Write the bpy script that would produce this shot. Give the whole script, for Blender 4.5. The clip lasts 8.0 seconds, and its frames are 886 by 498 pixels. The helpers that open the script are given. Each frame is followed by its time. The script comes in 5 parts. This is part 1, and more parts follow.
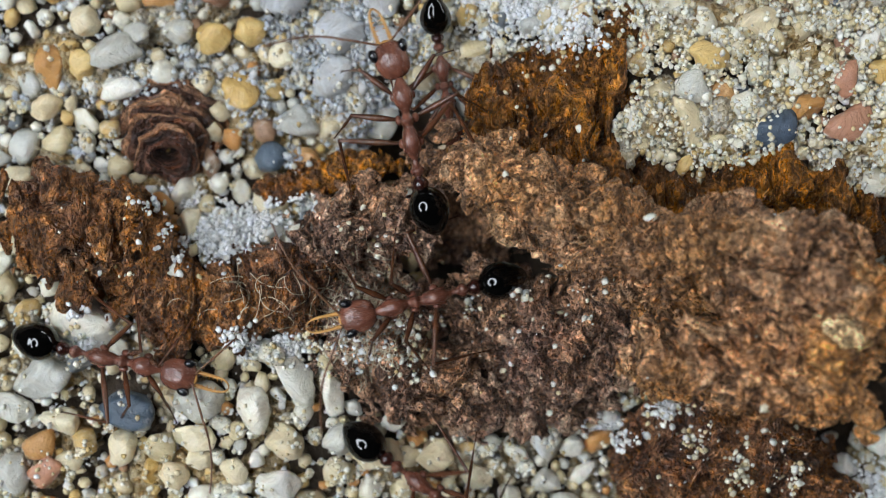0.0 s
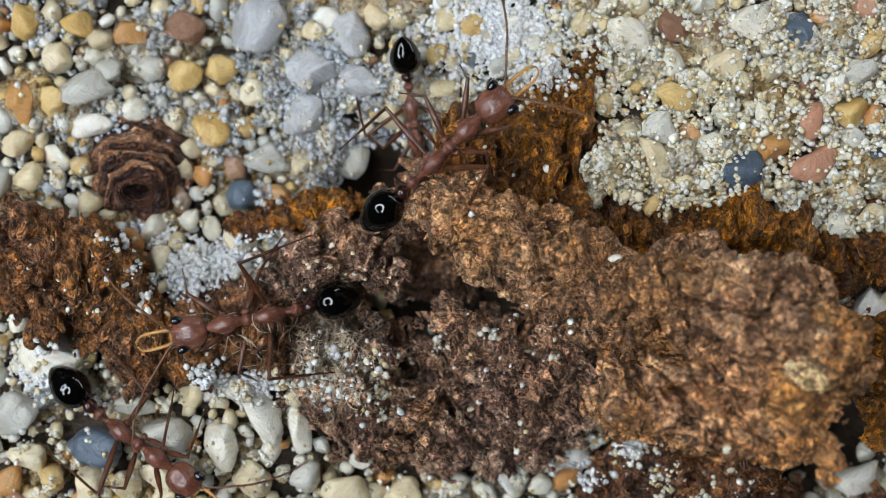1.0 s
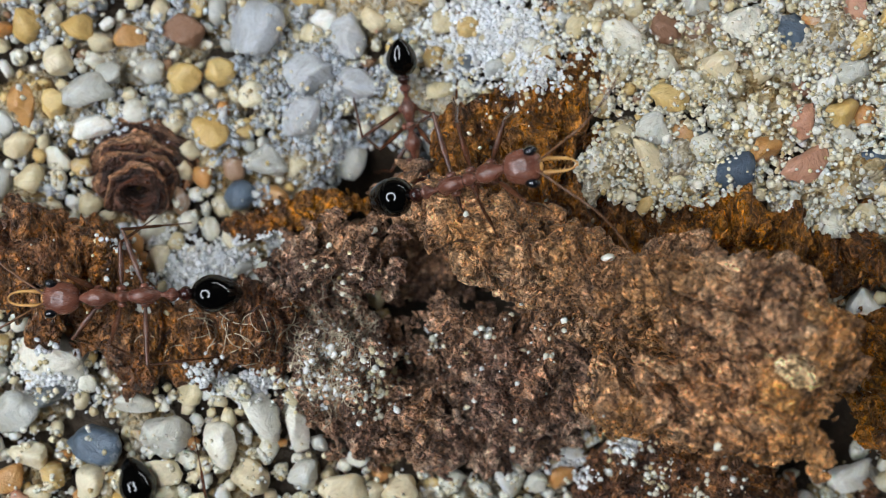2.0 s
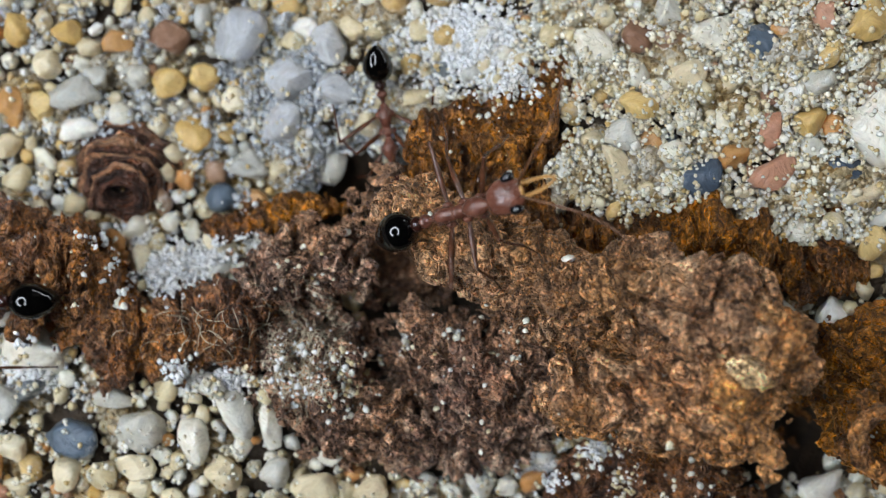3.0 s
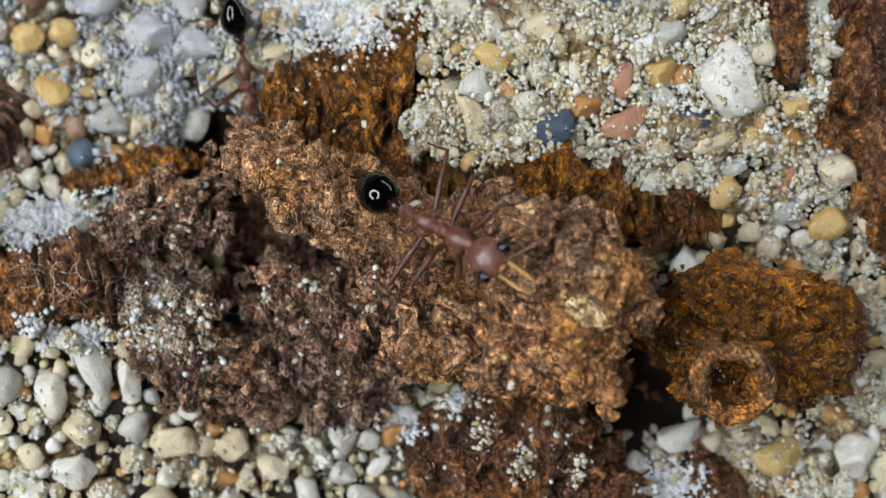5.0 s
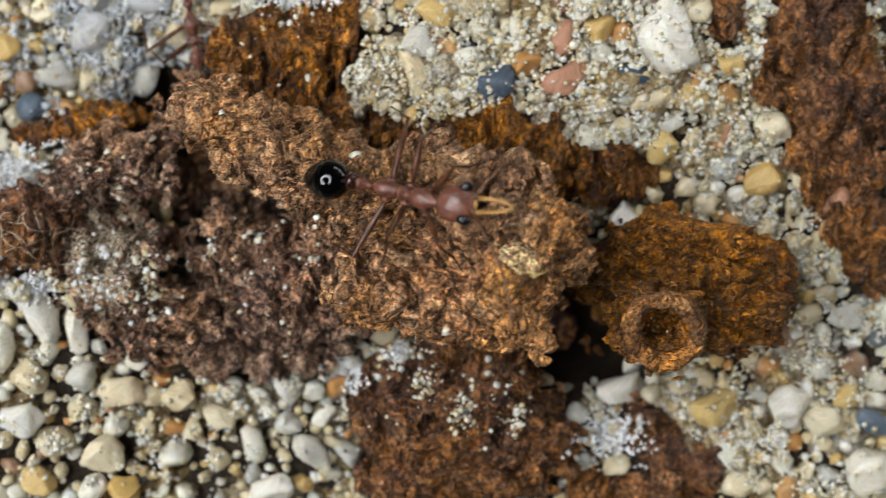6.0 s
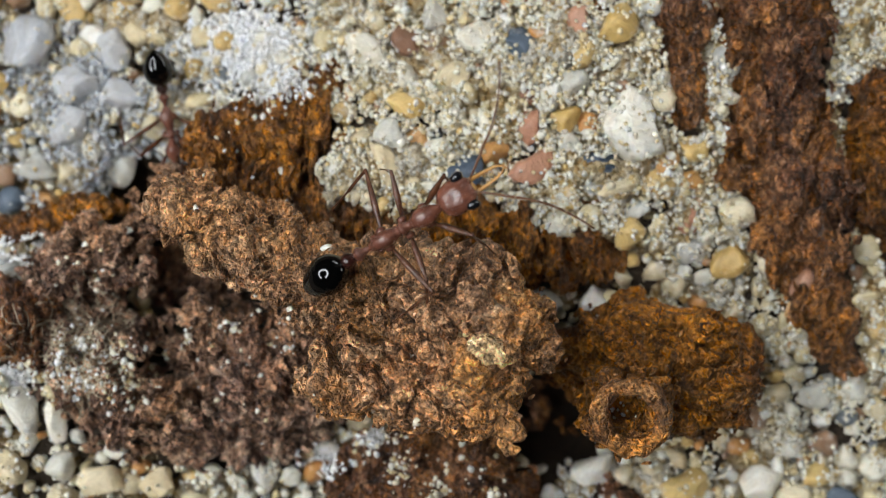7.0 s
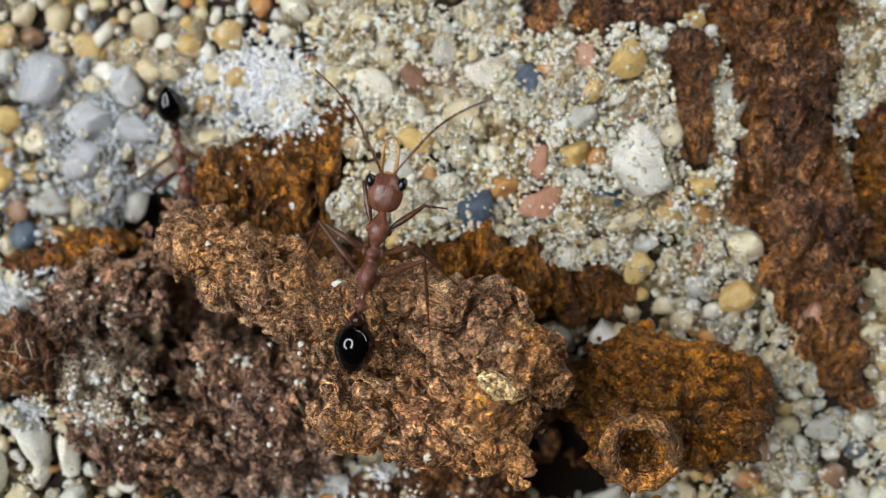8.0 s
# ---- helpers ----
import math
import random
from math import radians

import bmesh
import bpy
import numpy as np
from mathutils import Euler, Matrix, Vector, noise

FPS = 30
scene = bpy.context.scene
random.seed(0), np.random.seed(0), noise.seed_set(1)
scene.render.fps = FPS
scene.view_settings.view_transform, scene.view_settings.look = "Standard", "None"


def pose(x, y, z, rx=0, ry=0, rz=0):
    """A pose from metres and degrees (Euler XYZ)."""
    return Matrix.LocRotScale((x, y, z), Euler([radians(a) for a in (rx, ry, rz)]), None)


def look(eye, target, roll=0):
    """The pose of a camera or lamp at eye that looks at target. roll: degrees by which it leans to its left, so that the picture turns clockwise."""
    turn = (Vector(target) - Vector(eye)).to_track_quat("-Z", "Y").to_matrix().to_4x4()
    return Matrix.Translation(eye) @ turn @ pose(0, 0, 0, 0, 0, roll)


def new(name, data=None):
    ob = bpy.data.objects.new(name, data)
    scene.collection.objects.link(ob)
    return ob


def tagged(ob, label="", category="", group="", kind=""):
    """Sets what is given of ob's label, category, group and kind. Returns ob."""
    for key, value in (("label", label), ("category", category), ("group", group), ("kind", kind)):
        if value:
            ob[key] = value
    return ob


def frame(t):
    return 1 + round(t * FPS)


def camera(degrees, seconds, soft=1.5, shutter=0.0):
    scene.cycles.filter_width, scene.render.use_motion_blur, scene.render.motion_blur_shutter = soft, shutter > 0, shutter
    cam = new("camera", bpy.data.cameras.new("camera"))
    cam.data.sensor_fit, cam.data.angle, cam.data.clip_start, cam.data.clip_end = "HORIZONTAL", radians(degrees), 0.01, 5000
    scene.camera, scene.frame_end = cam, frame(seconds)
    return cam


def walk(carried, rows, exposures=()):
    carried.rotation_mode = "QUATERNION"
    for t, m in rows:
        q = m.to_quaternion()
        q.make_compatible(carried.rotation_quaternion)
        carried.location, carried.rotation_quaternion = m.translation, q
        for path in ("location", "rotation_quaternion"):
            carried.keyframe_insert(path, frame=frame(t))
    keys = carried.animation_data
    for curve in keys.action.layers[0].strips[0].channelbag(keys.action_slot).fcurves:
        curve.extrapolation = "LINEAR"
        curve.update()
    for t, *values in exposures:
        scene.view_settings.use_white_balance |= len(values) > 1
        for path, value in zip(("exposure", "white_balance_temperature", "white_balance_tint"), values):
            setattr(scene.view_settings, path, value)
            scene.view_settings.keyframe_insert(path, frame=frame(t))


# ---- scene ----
cam = camera(35, 8.0, soft=0.8, shutter=0.3)
cam.data.dof.use_dof, cam.data.dof.focus_distance, cam.data.dof.aperture_fstop = True, 0.0961, 31.0
PATH = [
    (0, pose(-0.006607, 0.002045, 0.099421, -2.662, 0.269, -0.623)),
    (0.5, pose(-0.005845, 0.002646, 0.099673, -1.627, 0.140, -0.300)),
    (1, pose(-0.005103, 0.002822, 0.099769, -1.534, -0.161, -0.283)),
    (1.5, pose(-0.004417, 0.002935, 0.099938, -1.468, -0.131, -0.337)),
    (1.7, pose(-0.005134, 0.002766, 0.100355, -1.495, -0.251, -0.366)),
    (2.8, pose(0.001014, 0.001305, 0.101925, -0.126, 2.204, 0.305)),
    (3, pose(0.001744, 0.000016, 0.102401, 0.193, 2.310, 0.529)),
    (3.5, pose(0.002927, -0.000750, 0.102777, 0.225, 1.730, 0.506)),
    (4, pose(0.005373, -0.001495, 0.102639, 0.655, 1.122, 0.249)),
    (4.5, pose(0.006768, -0.002423, 0.102144, 0.476, 0.363, 0.281)),
    (4.7, pose(0.007379, -0.002889, 0.102056, 0.628, 0.041, 0.138)),
    (5.8, pose(0.010603, -0.006371, 0.105071, -0.406, 0.489, 0.684)),
    (6, pose(0.011099, -0.006200, 0.104494, -0.257, -0.728, 0.521)),
    (6.5, pose(0.012665, -0.005068, 0.105051, 0.467, -1.624, -0.080)),
    (7, pose(0.012747, -0.003706, 0.106444, 1.953, -0.947, -0.252)),
    (7.5, pose(0.013944, -0.002815, 0.106663, 2.538, -1.034, -0.613)),
    (8, pose(0.012599, -0.002862, 0.107234, 2.886, -0.610, -0.358)),
]
walk(cam, PATH, [(0, -0.34, 6000, 8), (4.7, -0.3, 5950, 9), (6.2, -0.22, 6400, 9), (8, -0.22, 6250, 9)])
MM = 0.001

# ---- light: a ring lamp and a strip lamp (built below), weak sun and a dim sky ----
world = bpy.data.worlds.new("sky")
scene.world = world
world.use_nodes = True
wn = world.node_tree
sky = wn.nodes.new("ShaderNodeTexSky")
sky.sky_type, sky.sun_disc, sky.sun_elevation, sky.sun_rotation = "NISHITA", False, radians(37), radians(37)
wn.nodes["Background"].inputs["Strength"].default_value = 0.0012
wn.links.new(sky.outputs[0], wn.nodes["Background"].inputs["Color"])
sun = new("sun", bpy.data.lights.new("sun", "SUN"))
sun.data.energy, sun.data.angle, sun.data.color = 0.015, radians(25), (1.0, 0.95, 0.88)
sun.matrix_basis = look((0.12, 0.16, 0.15), (0, 0, 0))
RING_STRENGTH, STRIP_STRENGTH = 18.5, 13.0
scene.view_settings.exposure = 0.0


# ---- materials ----
def shader(name, rough=0.5, **sockets):
    m = bpy.data.materials.new(name)
    m.use_nodes = True
    nt = m.node_tree
    p = nt.nodes["Principled BSDF"]
    p.inputs["Roughness"].default_value = rough
    for k, v in sockets.items():
        p.inputs[k.replace("_", " ")].default_value = v
    return m, nt, p


def node(nt, kind, **props):
    n = nt.nodes.new("ShaderNode" + kind)
    for k, v in props.items():
        n.inputs[k.replace("_", " ")].default_value = v
    return n


def ramp(nt, fac, stops, step=False):
    r = nt.nodes.new("ShaderNodeValToRGB")
    r.color_ramp.interpolation = "CONSTANT" if step else "LINEAR"
    e = r.color_ramp.elements
    while len(e) < len(stops):
        e.new(0.5)
    for q, (at, c) in zip(e, stops):
        q.position, q.color = at, (*c, 1)
    nt.links.new(fac, r.inputs["Fac"])
    return r.outputs["Color"]


def mix(nt, fac, a, b, how="MIX"):
    n = nt.nodes.new("ShaderNodeMix")
    n.data_type, n.blend_type = "RGBA", how
    for socket, v in ((n.inputs[0], fac), (n.inputs[6], a), (n.inputs[7], b)):
        if hasattr(v, "is_linked"):
            nt.links.new(v, socket)
        elif isinstance(v, tuple):
            socket.default_value = (*v, 1)
        else:
            socket.default_value = v
    return n.outputs[2]


def noise_node(nt, scale, detail=4, rough=0.6, warp=0.0, stretch=None):
    co = node(nt, "TexCoord").outputs["Object"]
    if stretch:
        mp = node(nt, "Mapping", Scale=stretch)
        nt.links.new(co, mp.inputs["Vector"])
        co = mp.outputs[0]
    n = node(nt, "TexNoise", Scale=scale, Detail=detail, Roughness=rough, Distortion=warp)
    nt.links.new(co, n.inputs["Vector"])
    return n.outputs["Fac"]


def bump(nt, p, height, strength, distance):
    b = node(nt, "Bump", Strength=strength, Distance=distance)
    nt.links.new(height, b.inputs["Height"])
    nt.links.new(b.outputs[0], p.inputs["Normal"])


def crease(nt, scale, width, grain, detail=2, warp=0.6):
    """Winding dark lines on white: the cracks and folds of rotten wood."""
    n = noise_node(nt, scale, detail, 0.55, warp, grain)
    return ramp(nt, n, [(0.5 - width, (1, 1, 1)), (0.5, (0, 0, 0)), (0.5 + width, (1, 1, 1))])


def total(nt, *terms):
    """The sum of sockets times weights."""
    last = None
    for socket, weight in terms:
        q = node(nt, "Math")
        q.operation = "MULTIPLY_ADD"
        nt.links.new(socket, q.inputs[0])
        q.inputs[1].default_value = weight
        q.inputs[2].default_value = 0.0
        if last:
            nt.links.new(last, q.inputs[2])
        last = q.outputs[0]
    return last


def tinted(nt, base, at, reach, color, strength):
    """A broad tint with a ragged rim, multiplied in round a place (millimetres)."""
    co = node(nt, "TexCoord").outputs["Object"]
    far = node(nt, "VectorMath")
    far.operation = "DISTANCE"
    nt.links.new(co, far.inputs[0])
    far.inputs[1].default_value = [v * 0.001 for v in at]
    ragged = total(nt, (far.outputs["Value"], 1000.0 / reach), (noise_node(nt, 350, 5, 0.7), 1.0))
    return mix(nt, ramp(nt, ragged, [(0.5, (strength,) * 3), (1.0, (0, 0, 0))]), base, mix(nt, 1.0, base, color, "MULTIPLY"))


def bark_material(name, dark, mid, light, streak, grain=(1, 1, 1), wet=0.12, tints=()):
    """Rotten wood: small chips of uneven height and shade between cracks, over broad tints."""
    m, nt, p = shader(name, 0.5, Specular_IOR_Level=0.5, Coat_Weight=wet, Coat_Roughness=0.14)
    big = noise_node(nt, 420, 5, 0.65, 0.8)
    fine = noise_node(nt, 1300, 4, 0.6, 0.2, grain)
    fleck = noise_node(nt, 4600, 2, 0.5, 0.0, grain)
    tint = noise_node(nt, 95, 3, 0.5)
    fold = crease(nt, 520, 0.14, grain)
    co = node(nt, "TexCoord").outputs["Object"]
    mp = node(nt, "Mapping", Scale=grain)
    nt.links.new(co, mp.inputs["Vector"])
    warp = node(nt, "TexNoise", Scale=1300.0, Detail=3.0)
    nt.links.new(co, warp.inputs["Vector"])
    add = node(nt, "VectorMath")
    add.operation = "MULTIPLY_ADD"
    add.inputs[1].default_value = (0.0011,) * 3
    nt.links.new(warp.outputs["Color"], add.inputs[0])
    nt.links.new(mp.outputs[0], add.inputs[2])
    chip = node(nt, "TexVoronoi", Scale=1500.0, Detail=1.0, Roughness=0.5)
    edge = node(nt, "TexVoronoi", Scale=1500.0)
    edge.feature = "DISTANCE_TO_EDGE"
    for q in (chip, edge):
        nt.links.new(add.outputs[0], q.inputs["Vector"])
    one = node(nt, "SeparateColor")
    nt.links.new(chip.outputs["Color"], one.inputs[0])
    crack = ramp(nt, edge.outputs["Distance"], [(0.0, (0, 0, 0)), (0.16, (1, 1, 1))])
    base = ramp(nt, big, [(0.30, dark), (0.5, mid), (0.70, light)])
    base = mix(nt, ramp(nt, tint, [(0.44, (0, 0, 0)), (0.60, (0.85, 0.85, 0.85))]), base, streak)
    for at, reach, color, strength in tints:
        base = tinted(nt, base, at, reach, color, strength)
    base = mix(nt, 0.75, base, ramp(nt, one.outputs[0], [(0.0, (0.42, 0.39, 0.37)), (0.5, (1.0, 1.0, 1.0)), (1.0, (2.1, 2.05, 2.0))]), "MULTIPLY")
    # Shade in hollows and light on high spots painted in, following the bump.
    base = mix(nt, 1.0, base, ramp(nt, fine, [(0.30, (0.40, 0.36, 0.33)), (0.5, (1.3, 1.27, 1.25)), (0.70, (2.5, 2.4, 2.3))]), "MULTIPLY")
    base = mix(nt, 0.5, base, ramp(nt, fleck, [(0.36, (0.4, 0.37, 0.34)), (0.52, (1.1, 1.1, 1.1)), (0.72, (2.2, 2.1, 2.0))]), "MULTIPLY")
    # Crack shade multiplied into the colour, since the bump casts none.
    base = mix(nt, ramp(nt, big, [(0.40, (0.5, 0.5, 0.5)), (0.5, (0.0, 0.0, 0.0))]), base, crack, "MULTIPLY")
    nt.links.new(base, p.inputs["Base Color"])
    nt.links.new(ramp(nt, fine, [(0.35, (0.75, 0.75, 0.75)), (0.50, (0.45, 0.45, 0.45)), (0.62, (0.2, 0.2, 0.2))]), p.inputs["Roughness"])
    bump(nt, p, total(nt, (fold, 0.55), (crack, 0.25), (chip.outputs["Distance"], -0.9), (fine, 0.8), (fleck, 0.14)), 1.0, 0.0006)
    nt.links.new(p.inputs["Normal"].links[0].from_socket, p.inputs["Coat Normal"])
    return m


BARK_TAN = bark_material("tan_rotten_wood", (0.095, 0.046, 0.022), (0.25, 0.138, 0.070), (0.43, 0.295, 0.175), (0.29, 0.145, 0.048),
                         tints=(((12.5, -9.5, 14), 14.0, (1.25, 1.12, 0.95), 1.0), ((-3.6, 2.6, 7), 8.0, (1.3, 1.25, 1.1), 1.0), ((6, -2.2, 10), 7.0, (0.72, 0.74, 0.86), 1.0), ((20.5, -4.5, 13), 7.0, (1.25, 1.0, 0.45), 1.0), ((15.6, -8.4, 16), 5.0, (1.4, 1.32, 0.7), 1.0)))
# Darker grey areas lie round the hollow end and the low limb.
BARK_ORANGE = bark_material("orange_bark", (0.036, 0.013, 0.003), (0.105, 0.041, 0.008), (0.25, 0.112, 0.022), (0.26, 0.105, 0.009), (1, 0.7, 1),
                            tints=(((30.4, -10.6, 5), 5.0, (0.28, 0.30, 0.30), 0.9), ((33.5, -9.0, 4), 4.5, (0.35, 0.36, 0.36), 0.9), ((24.4, -9.2, 1), 7.0, (0.42, 0.50, 0.9), 1.0), ((27.5, -7.0, 5), 4.0, (0.6, 0.55, 0.5), 0.8)))
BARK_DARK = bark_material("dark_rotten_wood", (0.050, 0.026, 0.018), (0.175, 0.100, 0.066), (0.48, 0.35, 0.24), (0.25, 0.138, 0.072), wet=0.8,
                          tints=(((-12.4, -8.8, 0), 7.0, (1.5, 1.42, 1.3), 1.0), ((0.5, -9.0, 0), 9.0, (0.85, 0.78, 0.84), 1.0), ((-6.5, -12.5, -1), 5.0, (1.25, 1.1, 0.8), 0.9)))
BARK_RED = bark_material("reddish_bark", (0.036, 0.015, 0.007), (0.105, 0.045, 0.020), (0.24, 0.125, 0.056), (0.21, 0.088, 0.017), (1, 0.8, 1), wet=0.6)
RIM_WOOD = bark_material("orange_tan_wood", (0.08, 0.034, 0.012), (0.20, 0.092, 0.030), (0.38, 0.20, 0.075), (0.27, 0.115, 0.022))
HUSK_LIP = bark_material("tan_husk_edge", (0.07, 0.028, 0.013), (0.20, 0.10, 0.05), (0.40, 0.24, 0.135), (0.10, 0.042, 0.02), (0.3, 0.3, 2.2))
PALE_WOOD = bark_material("pale_yellow_wood", (0.30, 0.19, 0.08), (0.52, 0.38, 0.20), (0.68, 0.55, 0.36), (0.48, 0.32, 0.12))
HUSK = bark_material("brown_husk", (0.02, 0.008, 0.005), (0.045, 0.017, 0.009), (0.13, 0.06, 0.032), (0.04, 0.016, 0.009), (0.3, 0.3, 2.2))


def grain_material(name, stops, island=True, rough=0.34, sss=0.25, spread=0.5):
    m, nt, p = shader(name, rough, Subsurface_Weight=sss, Subsurface_Scale=0.0007, Specular_IOR_Level=0.5)
    p.inputs["Subsurface Radius"].default_value = (1.0, 0.8, 0.55)
    pick = node(nt, "NewGeometry").outputs["Random Per Island"] if island else node(nt, "ObjectInfo").outputs["Random"]
    base = ramp(nt, pick, stops, step=island)
    n1 = noise_node(nt, 600, 5, 0.68, 0.7)
    n2 = noise_node(nt, 3200, 3, 0.6)
    vein = crease(nt, 420, 0.05, (1, 1.6, 1), 4, 1.2)
    base = mix(nt, spread, base, ramp(nt, n1, [(0.3, (0.62, 0.52, 0.36)), (0.48, (1, 0.97, 0.9)), (0.7, (1.12, 1.12, 1.12))]), "MULTIPLY")
    base = mix(nt, 0.1, base, vein, "MULTIPLY")
    crust = noise_node(nt, 420, 6, 0.75, 0.3)
    base = mix(nt, ramp(nt, crust, [(0.54, (0, 0, 0)), (0.66, (0.5, 0.5, 0.5))]), base, (0.78, 0.76, 0.70))
    nt.links.new(base, p.inputs["Base Color"])
    nt.links.new(ramp(nt, n1, [(0.3, (rough + 0.25,) * 3), (0.7, (max(rough - 0.16, 0.08),) * 3)]), p.inputs["Roughness"])
    bump(nt, p, total(nt, (n1, 1.0), (n2, 0.25), (vein, 0.1)), 0.6, 0.0003)
    return m


CREAM, ORANGE = (0.66, 0.57, 0.38), (0.56, 0.28, 0.09)
GRAVEL = grain_material("mixed_gravel", [(0, CREAM), (0.20, (0.76, 0.73, 0.62)), (0.42, (0.68, 0.58, 0.36)), (0.58, (0.52, 0.52, 0.48)), (0.68, (0.64, 0.45, 0.18)), (0.80, ORANGE), (0.85, (0.32, 0.19, 0.11)), (0.88, (0.16, 0.18, 0.20)), (0.91, (0.84, 0.82, 0.76))])
FINE_SAND = grain_material("fine_cream_sand", [(0, (0.84, 0.81, 0.70)), (0.35, (0.78, 0.70, 0.52)), (0.6, (0.72, 0.60, 0.36)), (0.8, (0.80, 0.79, 0.74)), (0.96, (0.60, 0.44, 0.20))], rough=0.26)
WHITE_SAND = grain_material("clean_white_sand", [(0, (0.90, 0.90, 0.91)), (0.5, (0.86, 0.85, 0.83)), (0.85, (0.74, 0.74, 0.73))], rough=0.26)
# Sand of the hollow, its dim bluish shade put into the colour.
DIM_SAND = grain_material("dim_bluish_sand", [(0, (0.54, 0.57, 0.61)), (0.4, (0.46, 0.48, 0.51)), (0.7, (0.58, 0.58, 0.58)), (0.9, (0.42, 0.37, 0.28))], rough=0.3)
PEBBLES = {
    "cream": grain_material("cream_quartz", [(0, (0.72, 0.60, 0.38)), (1, (0.82, 0.74, 0.54))], False),
    "white": grain_material("white_quartz", [(0, (0.82, 0.77, 0.64)), (1, (0.88, 0.86, 0.80))], False, 0.3),
    "grey": grain_material("grey_quartz", [(0, (0.50, 0.50, 0.46)), (1, (0.68, 0.66, 0.58))], False, 0.26, 0.3),
    "yellow": grain_material("yellow_quartz", [(0, (0.62, 0.41, 0.13)), (1, (0.72, 0.53, 0.22))], False),
    "orange": grain_material("orange_stone", [(0, (0.52, 0.26, 0.07)), (1, (0.56, 0.33, 0.14))], False),
    "pink": grain_material("pink_stone", [(0, (0.46, 0.19, 0.11)), (1, (0.55, 0.31, 0.20))], False, 0.34),
    "slate": grain_material("blue_grey_slate", [(0, (0.06, 0.085, 0.125)), (1, (0.10, 0.135, 0.18))], False, 0.36, 0.0),
    "blue": grain_material("bluish_quartz", [(0, (0.43, 0.445, 0.47)), (1, (0.56, 0.565, 0.575))], False, 0.3, 0.3),
    "brown": grain_material("red_brown_stone", [(0, (0.20, 0.09, 0.05)), (1, (0.30, 0.17, 0.10))], False, 0.45, 0.0),
}


def ground_material():
    m, nt, p = shader("damp_dark_soil", 0.8)
    n1, n2 = noise_node(nt, 500, 6, 0.7), noise_node(nt, 3000, 3, 0.6)
    base = ramp(nt, n1, [(0.3, (0.030, 0.020, 0.012)), (0.6, (0.075, 0.050, 0.028)), (0.8, (0.15, 0.11, 0.07))])
    base = mix(nt, 0.5, base, ramp(nt, n2, [(0.35, (0.3, 0.25, 0.2)), (0.7, (1, 1, 1))]), "MULTIPLY")
    nt.links.new(base, p.inputs["Base Color"])
    bump(nt, p, n2, 1.0, 0.0003)
    return m


def chitin(name, a, b, rough, scale=900, coat=0.0, rmix=0.1, bump_by=0.25, stretch=None):
    m, nt, p = shader(name, rough, Coat_Weight=coat, Coat_Roughness=0.08, Specular_IOR_Level=0.5)
    n = noise_node(nt, scale, 4, 0.6, 0.4, stretch)
    f = noise_node(nt, scale * 5, 3, 0.6, 0.0, stretch)
    nt.links.new(ramp(nt, n, [(0.3, a), (0.7, b)]), p.inputs["Base Color"])
    nt.links.new(ramp(nt, f, [(0.3, (rough + rmix,) * 3), (0.7, (max(rough - rmix, 0.03),) * 3)]), p.inputs["Roughness"])
    if bump_by:
        bump(nt, p, f, bump_by, 0.0001)
    return m


BODY_RED = chitin("red_brown_chitin", (0.070, 0.024, 0.016), (0.25, 0.090, 0.052), 0.22, 1100, 0.35, bump_by=0.9, stretch=(0.4, 1, 1))
FEELER = chitin("brown_amber_chitin", (0.09, 0.035, 0.014), (0.17, 0.075, 0.028), 0.35)
LEG_BROWN = chitin("brown_leg_chitin", (0.040, 0.014, 0.007), (0.12, 0.045, 0.020), 0.2, bump_by=0.4)
AMBER = chitin("amber_chitin", (0.42, 0.20, 0.05), (0.60, 0.33, 0.09), 0.35)
BLACK = chitin("glossy_black_chitin", (0.0012, 0.0012, 0.0012), (0.003, 0.0025, 0.002), 0.05, 400, 0.0, 0.015, 0.0)
EYE_BLACK = chitin("black_eye", (0.004, 0.004, 0.005), (0.008, 0.008, 0.010), 0.08, 3000, 0.6, 0.02, 0)
HAIR = chitin("pale_root_fibre", (0.46, 0.37, 0.24), (0.62, 0.53, 0.38), 0.6)


from mathutils.bvhtree import BVHTree

# ---- numeric helpers: gradient noise, meshes from arrays ----
rng = np.random.default_rng(7)
PERM = rng.permutation(512)
GRADS = rng.normal(size=(512, 3))
GRADS = (GRADS / np.linalg.norm(GRADS, axis=1)[:, None]).astype(np.float32)


def perlin(q):
    """Gradient noise of the points q (n, 3), about -1 to 1."""
    q = np.asarray(q, np.float32)
    c = np.floor(q).astype(np.int32)
    f = q - c
    u = f * f * f * (f * (f * 6 - 15) + 10)
    total = 0.0
    for dx in (0, 1):
        for dy in (0, 1):
            for dz in (0, 1):
                h = PERM[(PERM[(PERM[(c[:, 0] + dx) & 511] + c[:, 1] + dy) & 511] + c[:, 2] + dz) & 511]
                g = GRADS[h]
                g = g[:, 0] * (f[:, 0] - dx) + g[:, 1] * (f[:, 1] - dy) + g[:, 2] * (f[:, 2] - dz)
                w = (u[:, 0] if dx else 1 - u[:, 0]) * (u[:, 1] if dy else 1 - u[:, 1]) * (u[:, 2] if dz else 1 - u[:, 2])
                total = total + w * g
    return total * 1.6


